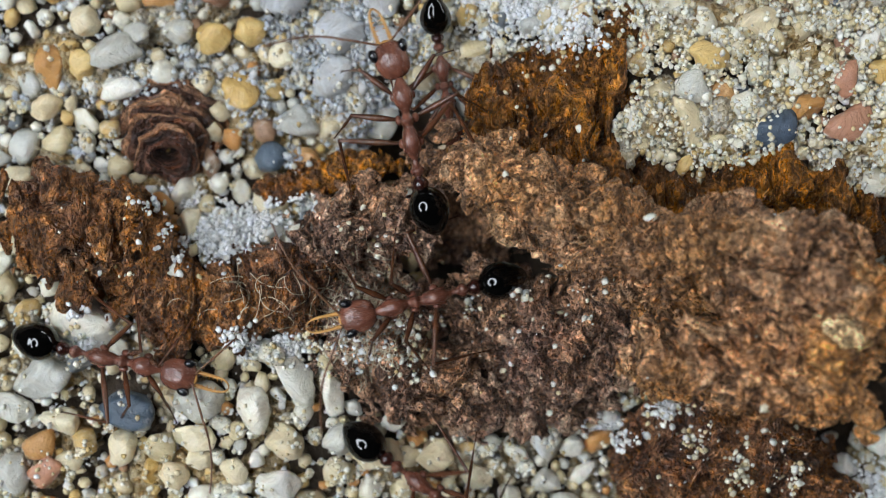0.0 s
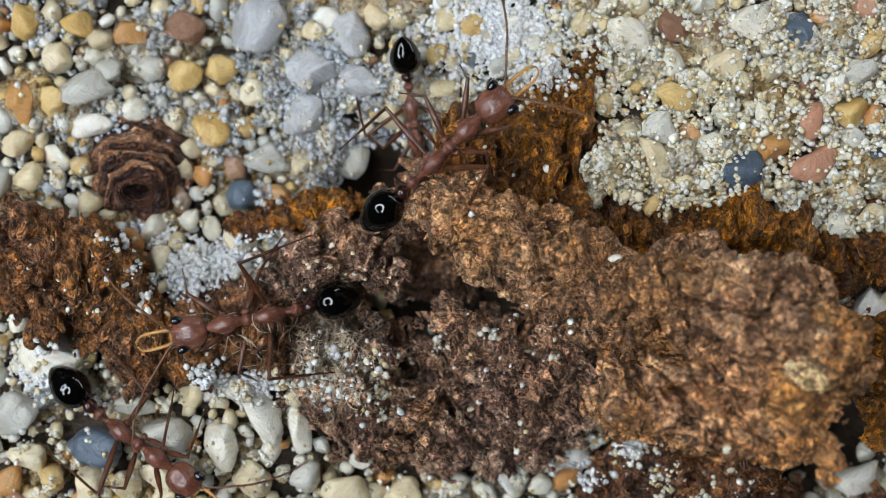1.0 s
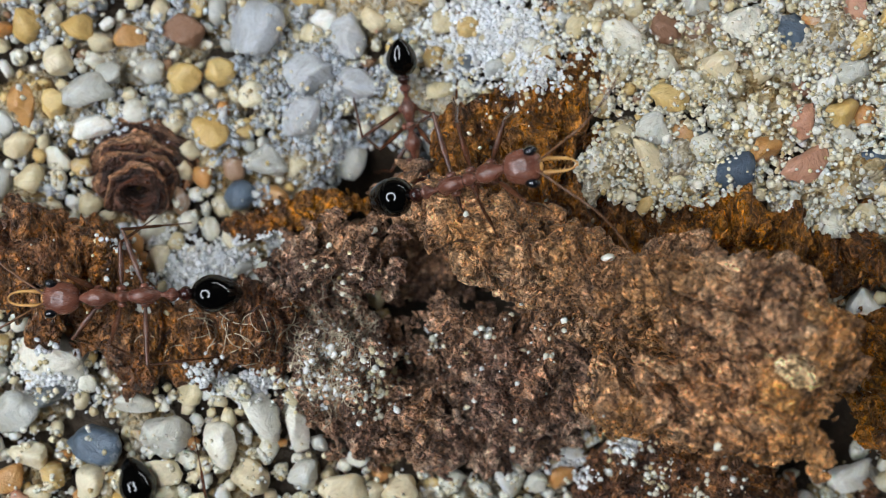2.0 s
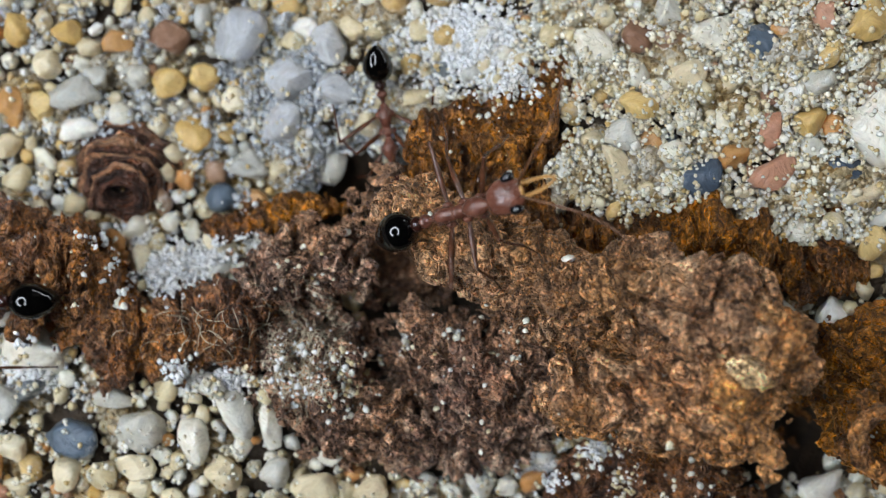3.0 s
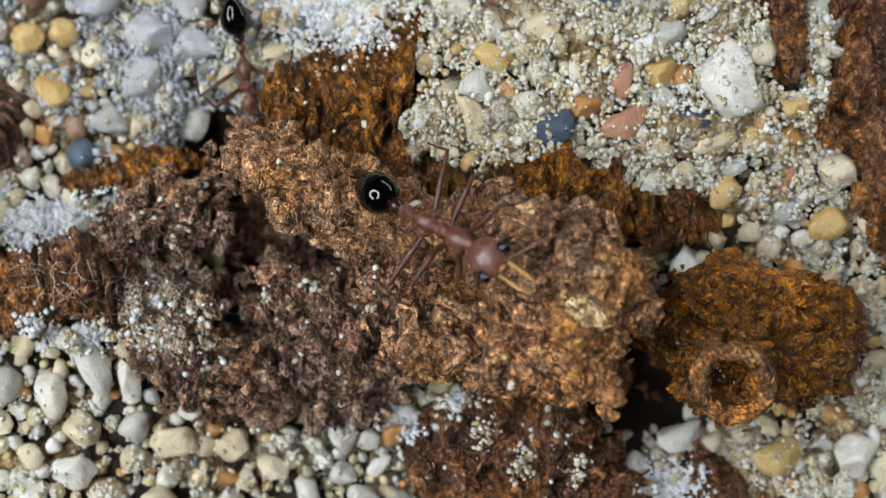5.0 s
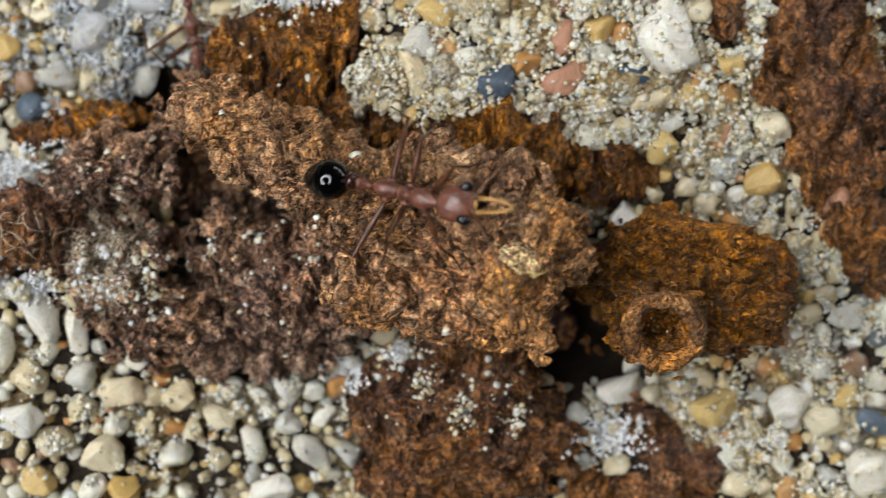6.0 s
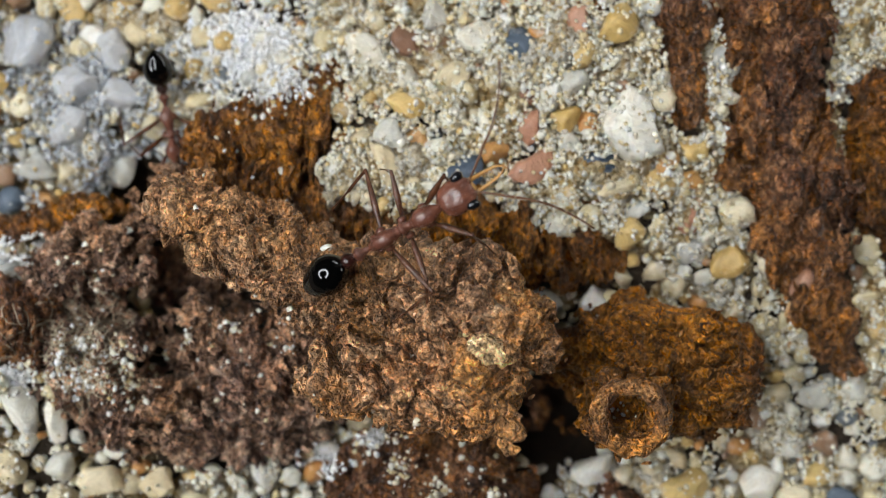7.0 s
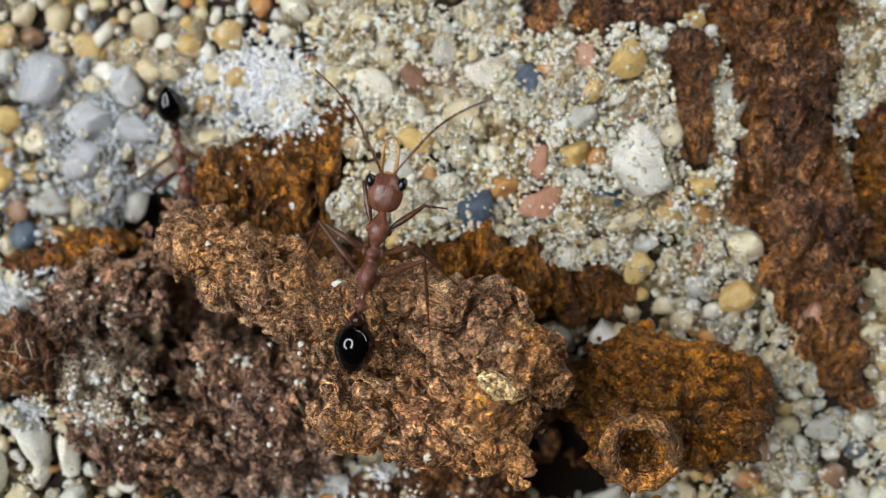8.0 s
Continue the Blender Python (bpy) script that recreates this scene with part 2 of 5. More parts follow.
def array_mesh(name, verts, faces, material, smooth=True):
    """A mesh from arrays of places (in millimetres) and of equal-sided faces."""
    me = bpy.data.meshes.new(name)
    n, k = faces.shape
    me.vertices.add(len(verts))
    me.vertices.foreach_set("co", (verts * MM).astype(np.float32).ravel())
    me.loops.add(n * k)
    me.loops.foreach_set("vertex_index", faces.astype(np.int32).ravel())
    me.polygons.add(n)
    me.polygons.foreach_set("loop_start", np.arange(0, n * k, k, dtype=np.int32))
    me.polygons.foreach_set("use_smooth", np.full(n, smooth))
    me.update(calc_edges=True)
    me.validate()
    me.materials.append(material)
    return me


def capsules_sdf(q, caps, soft):
    total = 0.0
    for x0, y0, z0, r0, x1, y1, z1, r1 in caps:
        ax, ay, az = q[..., 0] - x0, q[..., 1] - y0, q[..., 2] - z0
        bx, by, bz = x1 - x0, y1 - y0, z1 - z0
        t = np.clip((ax * bx + ay * by + az * bz) / max(bx * bx + by * by + bz * bz, 1e-9), 0, 1)
        dist = np.sqrt((ax - t * bx) ** 2 + (ay - t * by) ** 2 + (az - t * bz) ** 2) - (r0 + (r1 - r0) * t)
        total = total + np.exp(-np.clip(dist, -30, 30) / soft)
    return -soft * np.log(np.maximum(total, 1e-30))


def surface_net(f, low, step):
    """Closed quads round f < 0 on a regular grid."""
    inside = f < 0
    cells = np.array(f.shape) - 1
    acc, cnt = np.zeros((*cells, 3), np.float32), np.zeros(cells, np.float32)
    for axis in range(3):
        others = [a for a in range(3) if a != axis]
        lo = [slice(None)] * 3
        hi = [slice(None)] * 3
        lo[axis], hi[axis] = slice(0, -1), slice(1, None)
        a, b = f[tuple(lo)], f[tuple(hi)]
        cross = inside[tuple(lo)] != inside[tuple(hi)]
        t = np.where(cross, a / np.where(cross, a - b, 1), 0).astype(np.float32)
        for i in (0, 1):
            for j in (0, 1):
                cut = [slice(None)] * 3
                cut[others[0]] = slice(i, cells[others[0]] + i)
                cut[others[1]] = slice(j, cells[others[1]] + j)
                c, tt = cross[tuple(cut)], t[tuple(cut)]
                cnt += c
                acc[..., axis] += tt
                acc[..., others[0]] += c * i
                acc[..., others[1]] += c * j
    on = cnt > 0
    index = np.full(cells, -1, np.int64)
    index[on] = np.arange(on.sum())
    where = np.argwhere(on)
    verts = low + step * (where + acc[on] / cnt[on][:, None])
    quads = []
    for axis in range(3):
        o1, o2 = [(1, 2), (2, 0), (0, 1)][axis]
        lo, hi = [slice(1, -1)] * 3, [slice(1, -1)] * 3
        lo[axis], hi[axis] = slice(0, -1), slice(1, None)
        a, b = inside[tuple(lo)], inside[tuple(hi)]
        at = np.argwhere(a != b)
        flip = a[tuple(at.T)]
        at = at + np.array([0 if k == axis else 1 for k in range(3)])
        e1, e2 = np.eye(3, dtype=int)[o1], np.eye(3, dtype=int)[o2]
        ring = np.stack([index[tuple((at - e).T)] for e in (0 * e1, e1, e1 + e2, e2)], 1)
        quads.append(np.where(flip[:, None], ring, ring[:, ::-1]))
    return verts, np.concatenate(quads)


SOLID = []  # the lumps, for settling grains and feet on them
LUMPS = {}


def lump(name, label, caps, material, step, carve=(), rough=1.0, grain=(1, 1, 1), soft=0.5, seed=0, wrinkle=1.0):
    """A gnarled piece of rotten wood or bark: merged rounded limbs, creased and cracked."""
    caps = np.array(caps, float)
    ends = np.concatenate([caps[:, :4], caps[:, 4:]])
    low = (ends[:, :3] - ends[:, 3:] - 1.6).min(0)
    high = (ends[:, :3] + ends[:, 3:] + 1.6).max(0)
    low[2] = max(low[2], -13.0)
    axes = [np.arange(low[k], high[k], step) for k in range(3)]
    q = np.stack(np.meshgrid(*axes, indexing="ij"), -1).astype(np.float32)
    f = capsules_sdf(q, caps, soft)
    if len(carve):
        f = np.maximum(f, -capsules_sdf(q, carve, 0.3))
    band = np.abs(f) < 2.5
    p = q[band] + np.float32(seed * 37.3)
    slow = np.stack([perlin(p / 2.3 + k * 19.7) for k in range(2)], 1)
    g = p * np.array(grain, np.float32)
    g[:, :2] += 0.8 * slow
    g[:, 2] += 0.5 * slow[:, 0]
    wide = perlin(g / 3.4)
    f[band] += rough * (1.0 * slow[:, 1] + 2.2 * (0.26 - np.abs(wide)) + 0.9 * np.exp(-(wide / 0.07) ** 2))
    near = np.abs(f[band]) < 1.25
    g = g[near]
    mid, small = perlin(g / 1.4 + 5), perlin(g / 0.66 + 9)
    d = 1.1 * (0.28 - np.abs(mid)) + 0.5 * (0.28 - np.abs(small)) + 0.55 * np.exp(-(mid / 0.10) ** 2) + 0.28 * np.exp(-(small / 0.16) ** 2)
    if step < 0.16:
        d += 0.16 * (0.28 - np.abs(perlin(g / 0.33 + 3)))
    fb = f[band]
    fb[near] += rough * wrinkle * d
    f[band] = fb
    f[..., 0] = np.maximum(f[..., 0], 0.5 * step)
    verts, quads = surface_net(f, low, step)
    ob = new(name, array_mesh(name, verts, quads, material))
    tagged(ob, label, "wood piece", "pieces of rotten wood")
    SOLID.append((caps, soft, verts, quads))
    LUMPS[name] = ob
    return ob


# ---- the two lamps: a ring tube near the lens and a curved strip tube low to one side ----
def tube_sweep(path, r, k=10):
    """A round tube of radius r along a path (n, 3), millimetres."""
    path = np.asarray(path, float)
    d = np.gradient(path, axis=0)
    d /= np.linalg.norm(d, axis=1)[:, None]
    side = np.cross(d, (0.03, 0.02, 1.0))
    side /= np.linalg.norm(side, axis=1)[:, None]
    up = np.cross(side, d)
    b = np.radians(np.arange(k) * 360 / k)
    v = path[:, None] + r * (np.cos(b)[None, :, None] * side[:, None] + np.sin(b)[None, :, None] * up[:, None])
    n = len(path)
    i, j = np.meshgrid(np.arange(n - 1), np.arange(k), indexing="ij")
    f = np.stack([i * k + j, (i + 1) * k + j, (i + 1) * k + (j + 1) % k, i * k + (j + 1) % k], -1).reshape(-1, 4)
    ends = [np.stack([0 * b + n * k, np.arange(k), (np.arange(k) + 1) % k, (np.arange(k) + 1) % k], 1), np.stack([0 * b + n * k + 1, (n - 1) * k + (np.arange(k) + 1) % k, (n - 1) * k + np.arange(k), (n - 1) * k + np.arange(k)], 1)]
    return np.concatenate([v.reshape(-1, 3), path[:1], path[-1:]]), np.concatenate([f, *ends]).astype(int)


def lit_tube(name, strength, color):
    m = bpy.data.materials.new(name)
    m.use_nodes = True
    nt = m.node_tree
    nt.nodes.remove(nt.nodes["Principled BSDF"])
    e = node(nt, "Emission", Strength=strength)
    e.inputs["Color"].default_value = (*color, 1)
    nt.links.new(e.outputs[0], nt.nodes["Material Output"].inputs["Surface"])
    return m


def lamp(name, label, path, r, material, foot, stem):
    """A glowing tube on a bent stem with a round foot."""
    ob = tagged(new(name, array_mesh("foot", *tube_sweep([(foot[0], foot[1], z) for z in (-6.0, -2.0, 2.0, 5.0)], 34, 32), STAND)), label, "lamp")
    t = new("glowing_tube", array_mesh("glowing_tube", *tube_sweep(path, r), material))
    t.parent = ob
    tagged(t, "glowing white tube")
    s = new("stem", array_mesh("stem", *tube_sweep(stem, 4.0, 12), STAND))
    s.parent = ob


STAND = shader("dark_grey_lamp_metal", 0.4, Metallic=0.7)[0]
STAND.node_tree.nodes["Principled BSDF"].inputs["Base Color"].default_value = (0.06, 0.06, 0.065, 1)


def lamps():
    a = np.radians(np.linspace(30, 330, 72))
    m = look((-0.155, -0.018, 0.265), (0.004, -0.002, 0.004))
    path = np.array([(m @ Vector((0.116 * math.cos(t), 0.116 * math.sin(t), 0)))[:] for t in a]) * 1000
    low = path[np.argmin(path[:, 0])]
    lamp("ring_light", "white ring lamp on a bent stem", path, 23, lit_tube("white_light_tube", RING_STRENGTH, (0.965, 0.985, 1.01)),
         (low[0] - 60, low[1]), [(low[0] - 60, low[1], 0), (low[0] - 62, low[1], low[2] * 0.6), (low[0] - 45, low[1], low[2]), (low[0] - 12, low[1], low[2] + 4)])
    a = np.radians(np.linspace(8, 82, 40))
    path = np.stack([320 * np.cos(a), 320 * np.sin(a), 120 + 0 * a], 1)
    mid = path[20]
    lamp("strip_light", "curved white strip lamp on a stem", path, 11, lit_tube("cool_light_tube", STRIP_STRENGTH, (1.0, 0.985, 0.96)),
         (mid[0] + 55, mid[1] + 55), [(mid[0] + 55, mid[1] + 55, 0), (mid[0] + 52, mid[1] + 52, 70), (mid[0] + 30, mid[1] + 30, 115), (mid[0] + 8, mid[1] + 8, 120)])


lamps()

# ---- the ground ----
def ground_height(x, y):
    """Millimetres: the sand lies deep behind the wood, higher to one side."""
    knots = ((20, 6, 0.0), (10, 7, 0.6), (28, 9, 1.4), (9, 16, -3.2), (-4, 13, -4.5), (-12, 9, -7.5), (-22, 10, -7.5), (-31, 8, -5.5),
             (-24, -13, -2.4), (-13, -16, -3.5), (-6, -20, -6), (1, -21, -7), (39, -18, -4.5), (33, 2, -1.8), (46, 0, -2.5), (30, -18, -5), (22, -14, -7), (-36, -12, -3.5), (35, 18, 0))
    top, under = 0.0, 1e-9
    for kx, ky, kz in knots:
        w = np.exp(-((x - kx) ** 2 + (y - ky) ** 2) / 60.0) + 1e-7
        top, under = top + w * kz, under + w
    return top / under - pit_depth(x, y)


def pit_depth(x, y):
    """The hollows under and between the pieces of wood."""
    return 20 * np.exp(-((x - 23.0) ** 2 / 17.0 + (y + 13.4) ** 2 / 9.0)) + 12 * np.exp(-((x + 6.2) ** 2 + (y + 1.6) ** 2) / 14.0) + 7 * np.exp(-((x + 9.6) ** 2 + (y - 4.8) ** 2) / 9.0) + 8 * np.exp(-((x - 0.3) ** 2 + (y + 4.2) ** 2) / 7.0)


def ground():
    u = np.linspace(-1, 1, 221)
    s = np.sign(u) * (75 * np.abs(u) + 2925 * np.abs(u) ** 16)
    x, y = np.meshgrid(s + 5, s, indexing="ij")
    flat = np.stack([x.ravel(), y.ravel(), 0 * x.ravel()], 1)
    z = ground_height(flat[:, 0], flat[:, 1]) - 1.15 + 0.35 * perlin(flat / 2.0) + 0.6 * perlin(flat / 6.0)
    n = len(u)
    i, j = np.meshgrid(np.arange(n - 1), np.arange(n - 1), indexing="ij")
    a = (i * n + j).ravel()
    me = array_mesh("ground", np.stack([flat[:, 0], flat[:, 1], z], 1), np.stack([a, a + n, a + n + 1, a + 1], 1), ground_material())
    tagged(new("ground", me), "dark damp soil under loose quartz grains", "ground", kind="structure")


ground()

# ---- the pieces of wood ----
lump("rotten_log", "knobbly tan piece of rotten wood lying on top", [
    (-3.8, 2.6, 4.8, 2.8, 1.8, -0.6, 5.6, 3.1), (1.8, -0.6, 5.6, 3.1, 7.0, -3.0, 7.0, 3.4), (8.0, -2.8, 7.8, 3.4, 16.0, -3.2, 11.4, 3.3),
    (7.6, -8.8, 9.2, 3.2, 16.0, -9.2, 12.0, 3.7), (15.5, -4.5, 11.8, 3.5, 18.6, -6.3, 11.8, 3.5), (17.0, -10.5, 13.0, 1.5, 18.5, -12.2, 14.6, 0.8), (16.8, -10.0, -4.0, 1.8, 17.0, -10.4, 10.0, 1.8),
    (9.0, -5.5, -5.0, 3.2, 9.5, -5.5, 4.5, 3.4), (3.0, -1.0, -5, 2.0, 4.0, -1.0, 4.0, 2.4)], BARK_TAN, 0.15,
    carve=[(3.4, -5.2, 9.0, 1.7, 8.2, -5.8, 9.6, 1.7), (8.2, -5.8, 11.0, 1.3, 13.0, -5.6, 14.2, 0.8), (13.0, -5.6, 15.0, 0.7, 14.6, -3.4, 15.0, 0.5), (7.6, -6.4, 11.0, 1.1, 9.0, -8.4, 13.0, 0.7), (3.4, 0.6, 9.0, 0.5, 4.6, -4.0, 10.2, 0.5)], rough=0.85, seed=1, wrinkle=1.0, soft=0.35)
lump("bark_ridge", "orange-brown fibrous bark half buried in sand", [
    (-3.4, 6.8, -1.8, 2.4, 5.0, 12.6, -2.8, 1.8), (-1.5, 4.5, -1.5, 2.8, 4.0, 8.5, -2.0, 2.8), (3.0, 3.5, -1.2, 2.6, 8.0, 1.6, -1.2, 2.2),
    (9.0, 0.8, -1.4, 2.5, 17.0, 2.0, -1.2, 2.4), (17.0, 2.0, -1.2, 2.4, 20.4, -0.2, -1.4, 2.5), (20.0, -0.4, -1.6, 2.4, 26.0, -0.8, -1.8, 2.4),
    (25.8, -1.0, -1.5, 1.7, 25.6, 3.8, -1.6, 1.1)], BARK_ORANGE, 0.18, rough=0.85, grain=(1.3, 0.55, 1), seed=2)
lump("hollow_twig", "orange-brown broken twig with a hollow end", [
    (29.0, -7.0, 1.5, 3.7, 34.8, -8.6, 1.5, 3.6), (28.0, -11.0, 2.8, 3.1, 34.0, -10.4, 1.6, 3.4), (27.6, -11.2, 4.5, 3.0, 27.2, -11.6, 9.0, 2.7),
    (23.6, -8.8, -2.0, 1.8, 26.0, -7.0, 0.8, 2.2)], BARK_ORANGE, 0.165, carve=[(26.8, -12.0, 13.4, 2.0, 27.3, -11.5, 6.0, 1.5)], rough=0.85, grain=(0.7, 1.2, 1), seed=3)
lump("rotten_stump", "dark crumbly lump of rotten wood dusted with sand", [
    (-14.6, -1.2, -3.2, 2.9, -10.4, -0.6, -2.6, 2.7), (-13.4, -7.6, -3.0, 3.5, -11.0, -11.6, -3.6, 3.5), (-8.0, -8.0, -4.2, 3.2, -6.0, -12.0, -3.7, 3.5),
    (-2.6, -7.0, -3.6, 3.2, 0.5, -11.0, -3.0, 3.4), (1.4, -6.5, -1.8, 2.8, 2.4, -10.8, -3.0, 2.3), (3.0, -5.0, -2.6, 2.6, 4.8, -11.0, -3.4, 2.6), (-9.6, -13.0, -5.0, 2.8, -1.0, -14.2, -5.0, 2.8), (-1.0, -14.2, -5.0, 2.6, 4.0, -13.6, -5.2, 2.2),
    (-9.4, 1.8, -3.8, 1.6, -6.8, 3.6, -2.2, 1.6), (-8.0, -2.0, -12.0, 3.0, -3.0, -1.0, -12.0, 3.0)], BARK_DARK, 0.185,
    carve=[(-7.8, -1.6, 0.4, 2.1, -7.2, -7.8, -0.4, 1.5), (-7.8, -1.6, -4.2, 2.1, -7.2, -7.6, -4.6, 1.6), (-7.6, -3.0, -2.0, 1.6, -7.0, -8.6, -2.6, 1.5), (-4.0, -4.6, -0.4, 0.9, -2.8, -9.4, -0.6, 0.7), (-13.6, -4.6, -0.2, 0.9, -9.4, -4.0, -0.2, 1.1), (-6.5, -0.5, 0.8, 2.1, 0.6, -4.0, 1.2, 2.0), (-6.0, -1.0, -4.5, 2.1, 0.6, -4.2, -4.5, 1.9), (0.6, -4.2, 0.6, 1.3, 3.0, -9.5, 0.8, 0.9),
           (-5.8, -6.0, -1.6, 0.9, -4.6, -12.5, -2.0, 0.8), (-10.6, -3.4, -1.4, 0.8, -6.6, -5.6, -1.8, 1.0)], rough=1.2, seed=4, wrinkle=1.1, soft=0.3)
lump("bark_strip", "reddish-brown fibrous bark strip beside white sand", [
    (-35.0, 0.5, -2.2, 3.1, -30.0, -1.0, -1.8, 3.4), (-31.0, -2.0, -1.8, 3.4, -26.6, -6.4, -2.2, 2.9), (-26.0, -7.2, -2.6, 2.5, -18.4, -5.2, -2.4, 3.2),
    (-34.6, 2.2, -0.4, 1.0, -34.2, -5.4, -0.2, 1.2), (-37.4, 1.0, -0.8, 1.0, -37.6, -3.0, -0.8, 1.0)], BARK_RED, 0.18,
    carve=[(-35.9, 1.6, 1.6, 0.9, -35.9, -3.6, 1.6, 0.9)], rough=0.9, grain=(1.2, 0.5, 1), seed=5)
lump("bark_chunk", "dark reddish chunk of bark dusted with sand", [
    (9.0, -18.4, -5.2, 3.9, 16.0, -17.8, -5.0, 4.2), (10.0, -24.0, -5.6, 4.0, 19.0, -22.0, -5.6, 4.0), (18.0, -17.2, -5.6, 2.2, 19.6, -20.0, -5.4, 2.6), (14.0, -14.8, -3.6, 2.0, 16.4, -15.2, -3.2, 1.8), (20.0, -13.4, -17.0, 4.2, 27.0, -13.6, -17.0, 4.2)],
    BARK_RED, 0.2, rough=1.0, seed=6)
lump("bark_flake", "small reddish flake of bark in the sand", [(28.6, -20.8, -6.0, 2.3, 31.6, -24.4, -6.2, 3.0), (24.6, -26.5, -6.4, 2.6, 31.0, -26.0, -6.4, 2.8)], BARK_RED, 0.2, seed=7)
lump("long_bark", "long brown weathered strip of bark on sand", [
    (39.8, 24.0, -1.8, 5.2, 40.2, 8.0, -2.2, 4.3), (40.2, 8.0, -2.6, 4.1, 42.6, 0.0, -2.8, 3.5), (42.8, 0.0, -2.8, 3.3, 45.4, -8.0, -3.6, 2.2), (31.0, 22.4, -1.0, 2.2, 38.0, 21.6, -1.0, 2.4)], BARK_RED, 0.22, rough=1.35, grain=(1.1, 0.6, 1), seed=8)
lump("edge_bark", "orange-brown bark at the edge of the sand", [(49.2, 11.0, -2.0, 3.4, 48.0, 3.6, -2.2, 2.4), (49.5, 2.0, -3.0, 1.8, 52.0, -8.0, -3.4, 2.2)], BARK_ORANGE, 0.24, seed=9)
lump("bark_sliver", "short dark red sliver of bark between pebbles", [(32.6, 17.6, 0.4, 1.9, 33.4, 9.6, 0.2, 1.3)], BARK_RED, 0.15, rough=0.7, seed=10)
lump("bark_tip", "brown bark tip among pebbles", [(22.0, 20.8, -0.8, 2.0, 31.0, 20.8, -0.8, 2.0)], BARK_RED, 0.18, rough=0.8, seed=11)
lump("root_bit", "short orange-brown root bit on the sand", [(-19.6, 1.6, -5.0, 1.3, -15.0, 2.8, -4.6, 1.2), (-15.0, 2.8, -4.8, 1.2, -11.4, 3.4, -5.2, 1.3)], BARK_ORANGE, 0.15, rough=0.5, seed=12)


def ring_band(rings, n=56):
    """A closed band of revolution through rings of height and radius, worn uneven."""
    a = np.arange(n) * 2 * np.pi / n
    v = np.stack([np.stack([r * np.cos(a), r * np.sin(a), 0 * a + h], 1) for h, r in rings]).reshape(-1, 3)
    v = v * (1 + (perlin(v / 2.0 + 3)[:, None] * 0.45 + perlin(v / 0.6)[:, None] * 0.18) * (0.35, 0.35, 0.1)) + np.stack([perlin(v / 2 + k * 9) for k in range(3)], 1) * 0.5
    m = len(rings)
    i, j = np.meshgrid(np.arange(m), np.arange(n), indexing="ij")
    k = (i + 1) % m
    return v, np.stack([i * n + j, i * n + (j + 1) % n, k * n + (j + 1) % n, k * n + j], -1).reshape(-1, 4)


def husk():
    """A woody seed husk: an open cone of stacked worn scales with paler lips."""
    core = ring_band([(0, 3.6), (1.2, 3.3), (2.4, 2.7), (3.6, 1.9), (4.6, 1.5), (4.5, 1.1), (3.2, 0.9), (1.5, 0.5), (0.5, 0.3)])
    ob = tagged(new("seed_husk", array_mesh("seed_husk", *core, HUSK)), "dark brown layered woody seed husk in the sand", "seed husk")
    ob.matrix_basis = pose(-0.0280, 0.0062, -0.0080, 26, 8, 0)
    for k, r in enumerate((4.3, 3.8, 3.1, 2.3)):
        z = 1.1 * k
        scale_ring = new("husk_scale", array_mesh("husk_scale", *ring_band([(z, r * 0.8), (z, r * 0.98), (z + 0.5, r), (z + 0.95, r * 0.9), (z + 1.0, r * 0.7)]), HUSK))
        scale_ring.parent = ob
        lip = new("lip", array_mesh("lip", *ring_band([(z + 0.45, r * 0.99), (z + 0.5, r * 1.03), (z + 0.85, r * 0.965), (z + 0.9, r * 0.88)]), HUSK_LIP))
        lip.parent = scale_ring
        tagged(lip, "paler worn tan lip")


husk()


def wood_depth(q):
    """How far places are from the wood, negative inside."""
    return np.min([capsules_sdf(q, caps, soft) for caps, soft, *_ in SOLID], axis=0)


# ---- grains ----
TAKEN = {}
STONES = []  # places and faces of the stones, for sand to settle on


def icosphere(level):
    bm = bmesh.new()
    bmesh.ops.create_icosphere(bm, subdivisions=level, radius=1.0)
    v = np.array([q.co[:] for q in bm.verts])
    f = np.array([[q.index for q in p.verts] for p in bm.faces])
    bm.free()
    return v, f


BALL = {k: icosphere(k) for k in (1, 2, 3)}


def grain_shape(level, seed, angular):
    """A worn quartz grain: a ball cut by some rounded planes and dented."""
    r = np.random.default_rng(seed)
    v, f = BALL[level]
    v = v.copy()
    if angular > 0.85:
        v /= np.abs(v).max(1)[:, None] ** 0.6
    for _ in range(int(5 + 7 * angular)):
        n = r.normal(size=3)
        n /= np.linalg.norm(n)
        h = r.uniform(0.5, 0.85) if angular > 0.5 else r.uniform(0.66, 0.94)
        over = np.maximum(v @ n - h, 0)
        v -= 0.88 * over[:, None] * n
    v *= 1 + 0.20 * perlin(v * 1.4 + seed * 3.1)[:, None] + 0.07 * perlin(v * 3.6 + seed)[:, None] + (0.03 * perlin(v * 9 + seed)[:, None] if level > 2 else 0)
    v *= r.uniform(0.68, 1.2, 3)
    return v, f


def turn_matrices(n, r):
    q = r.normal(size=(n, 4))
    q /= np.linalg.norm(q, axis=1)[:, None]
    w, x, y, z = q.T
    return np.stack([1 - 2 * (y * y + z * z), 2 * (x * y - z * w), 2 * (x * z + y * w), 2 * (x * y + z * w), 1 - 2 * (x * x + z * z),
                     2 * (y * z - x * w), 2 * (x * z - y * w), 2 * (y * z + x * w), 1 - 2 * (x * x + y * y)], 1).reshape(-1, 3, 3)


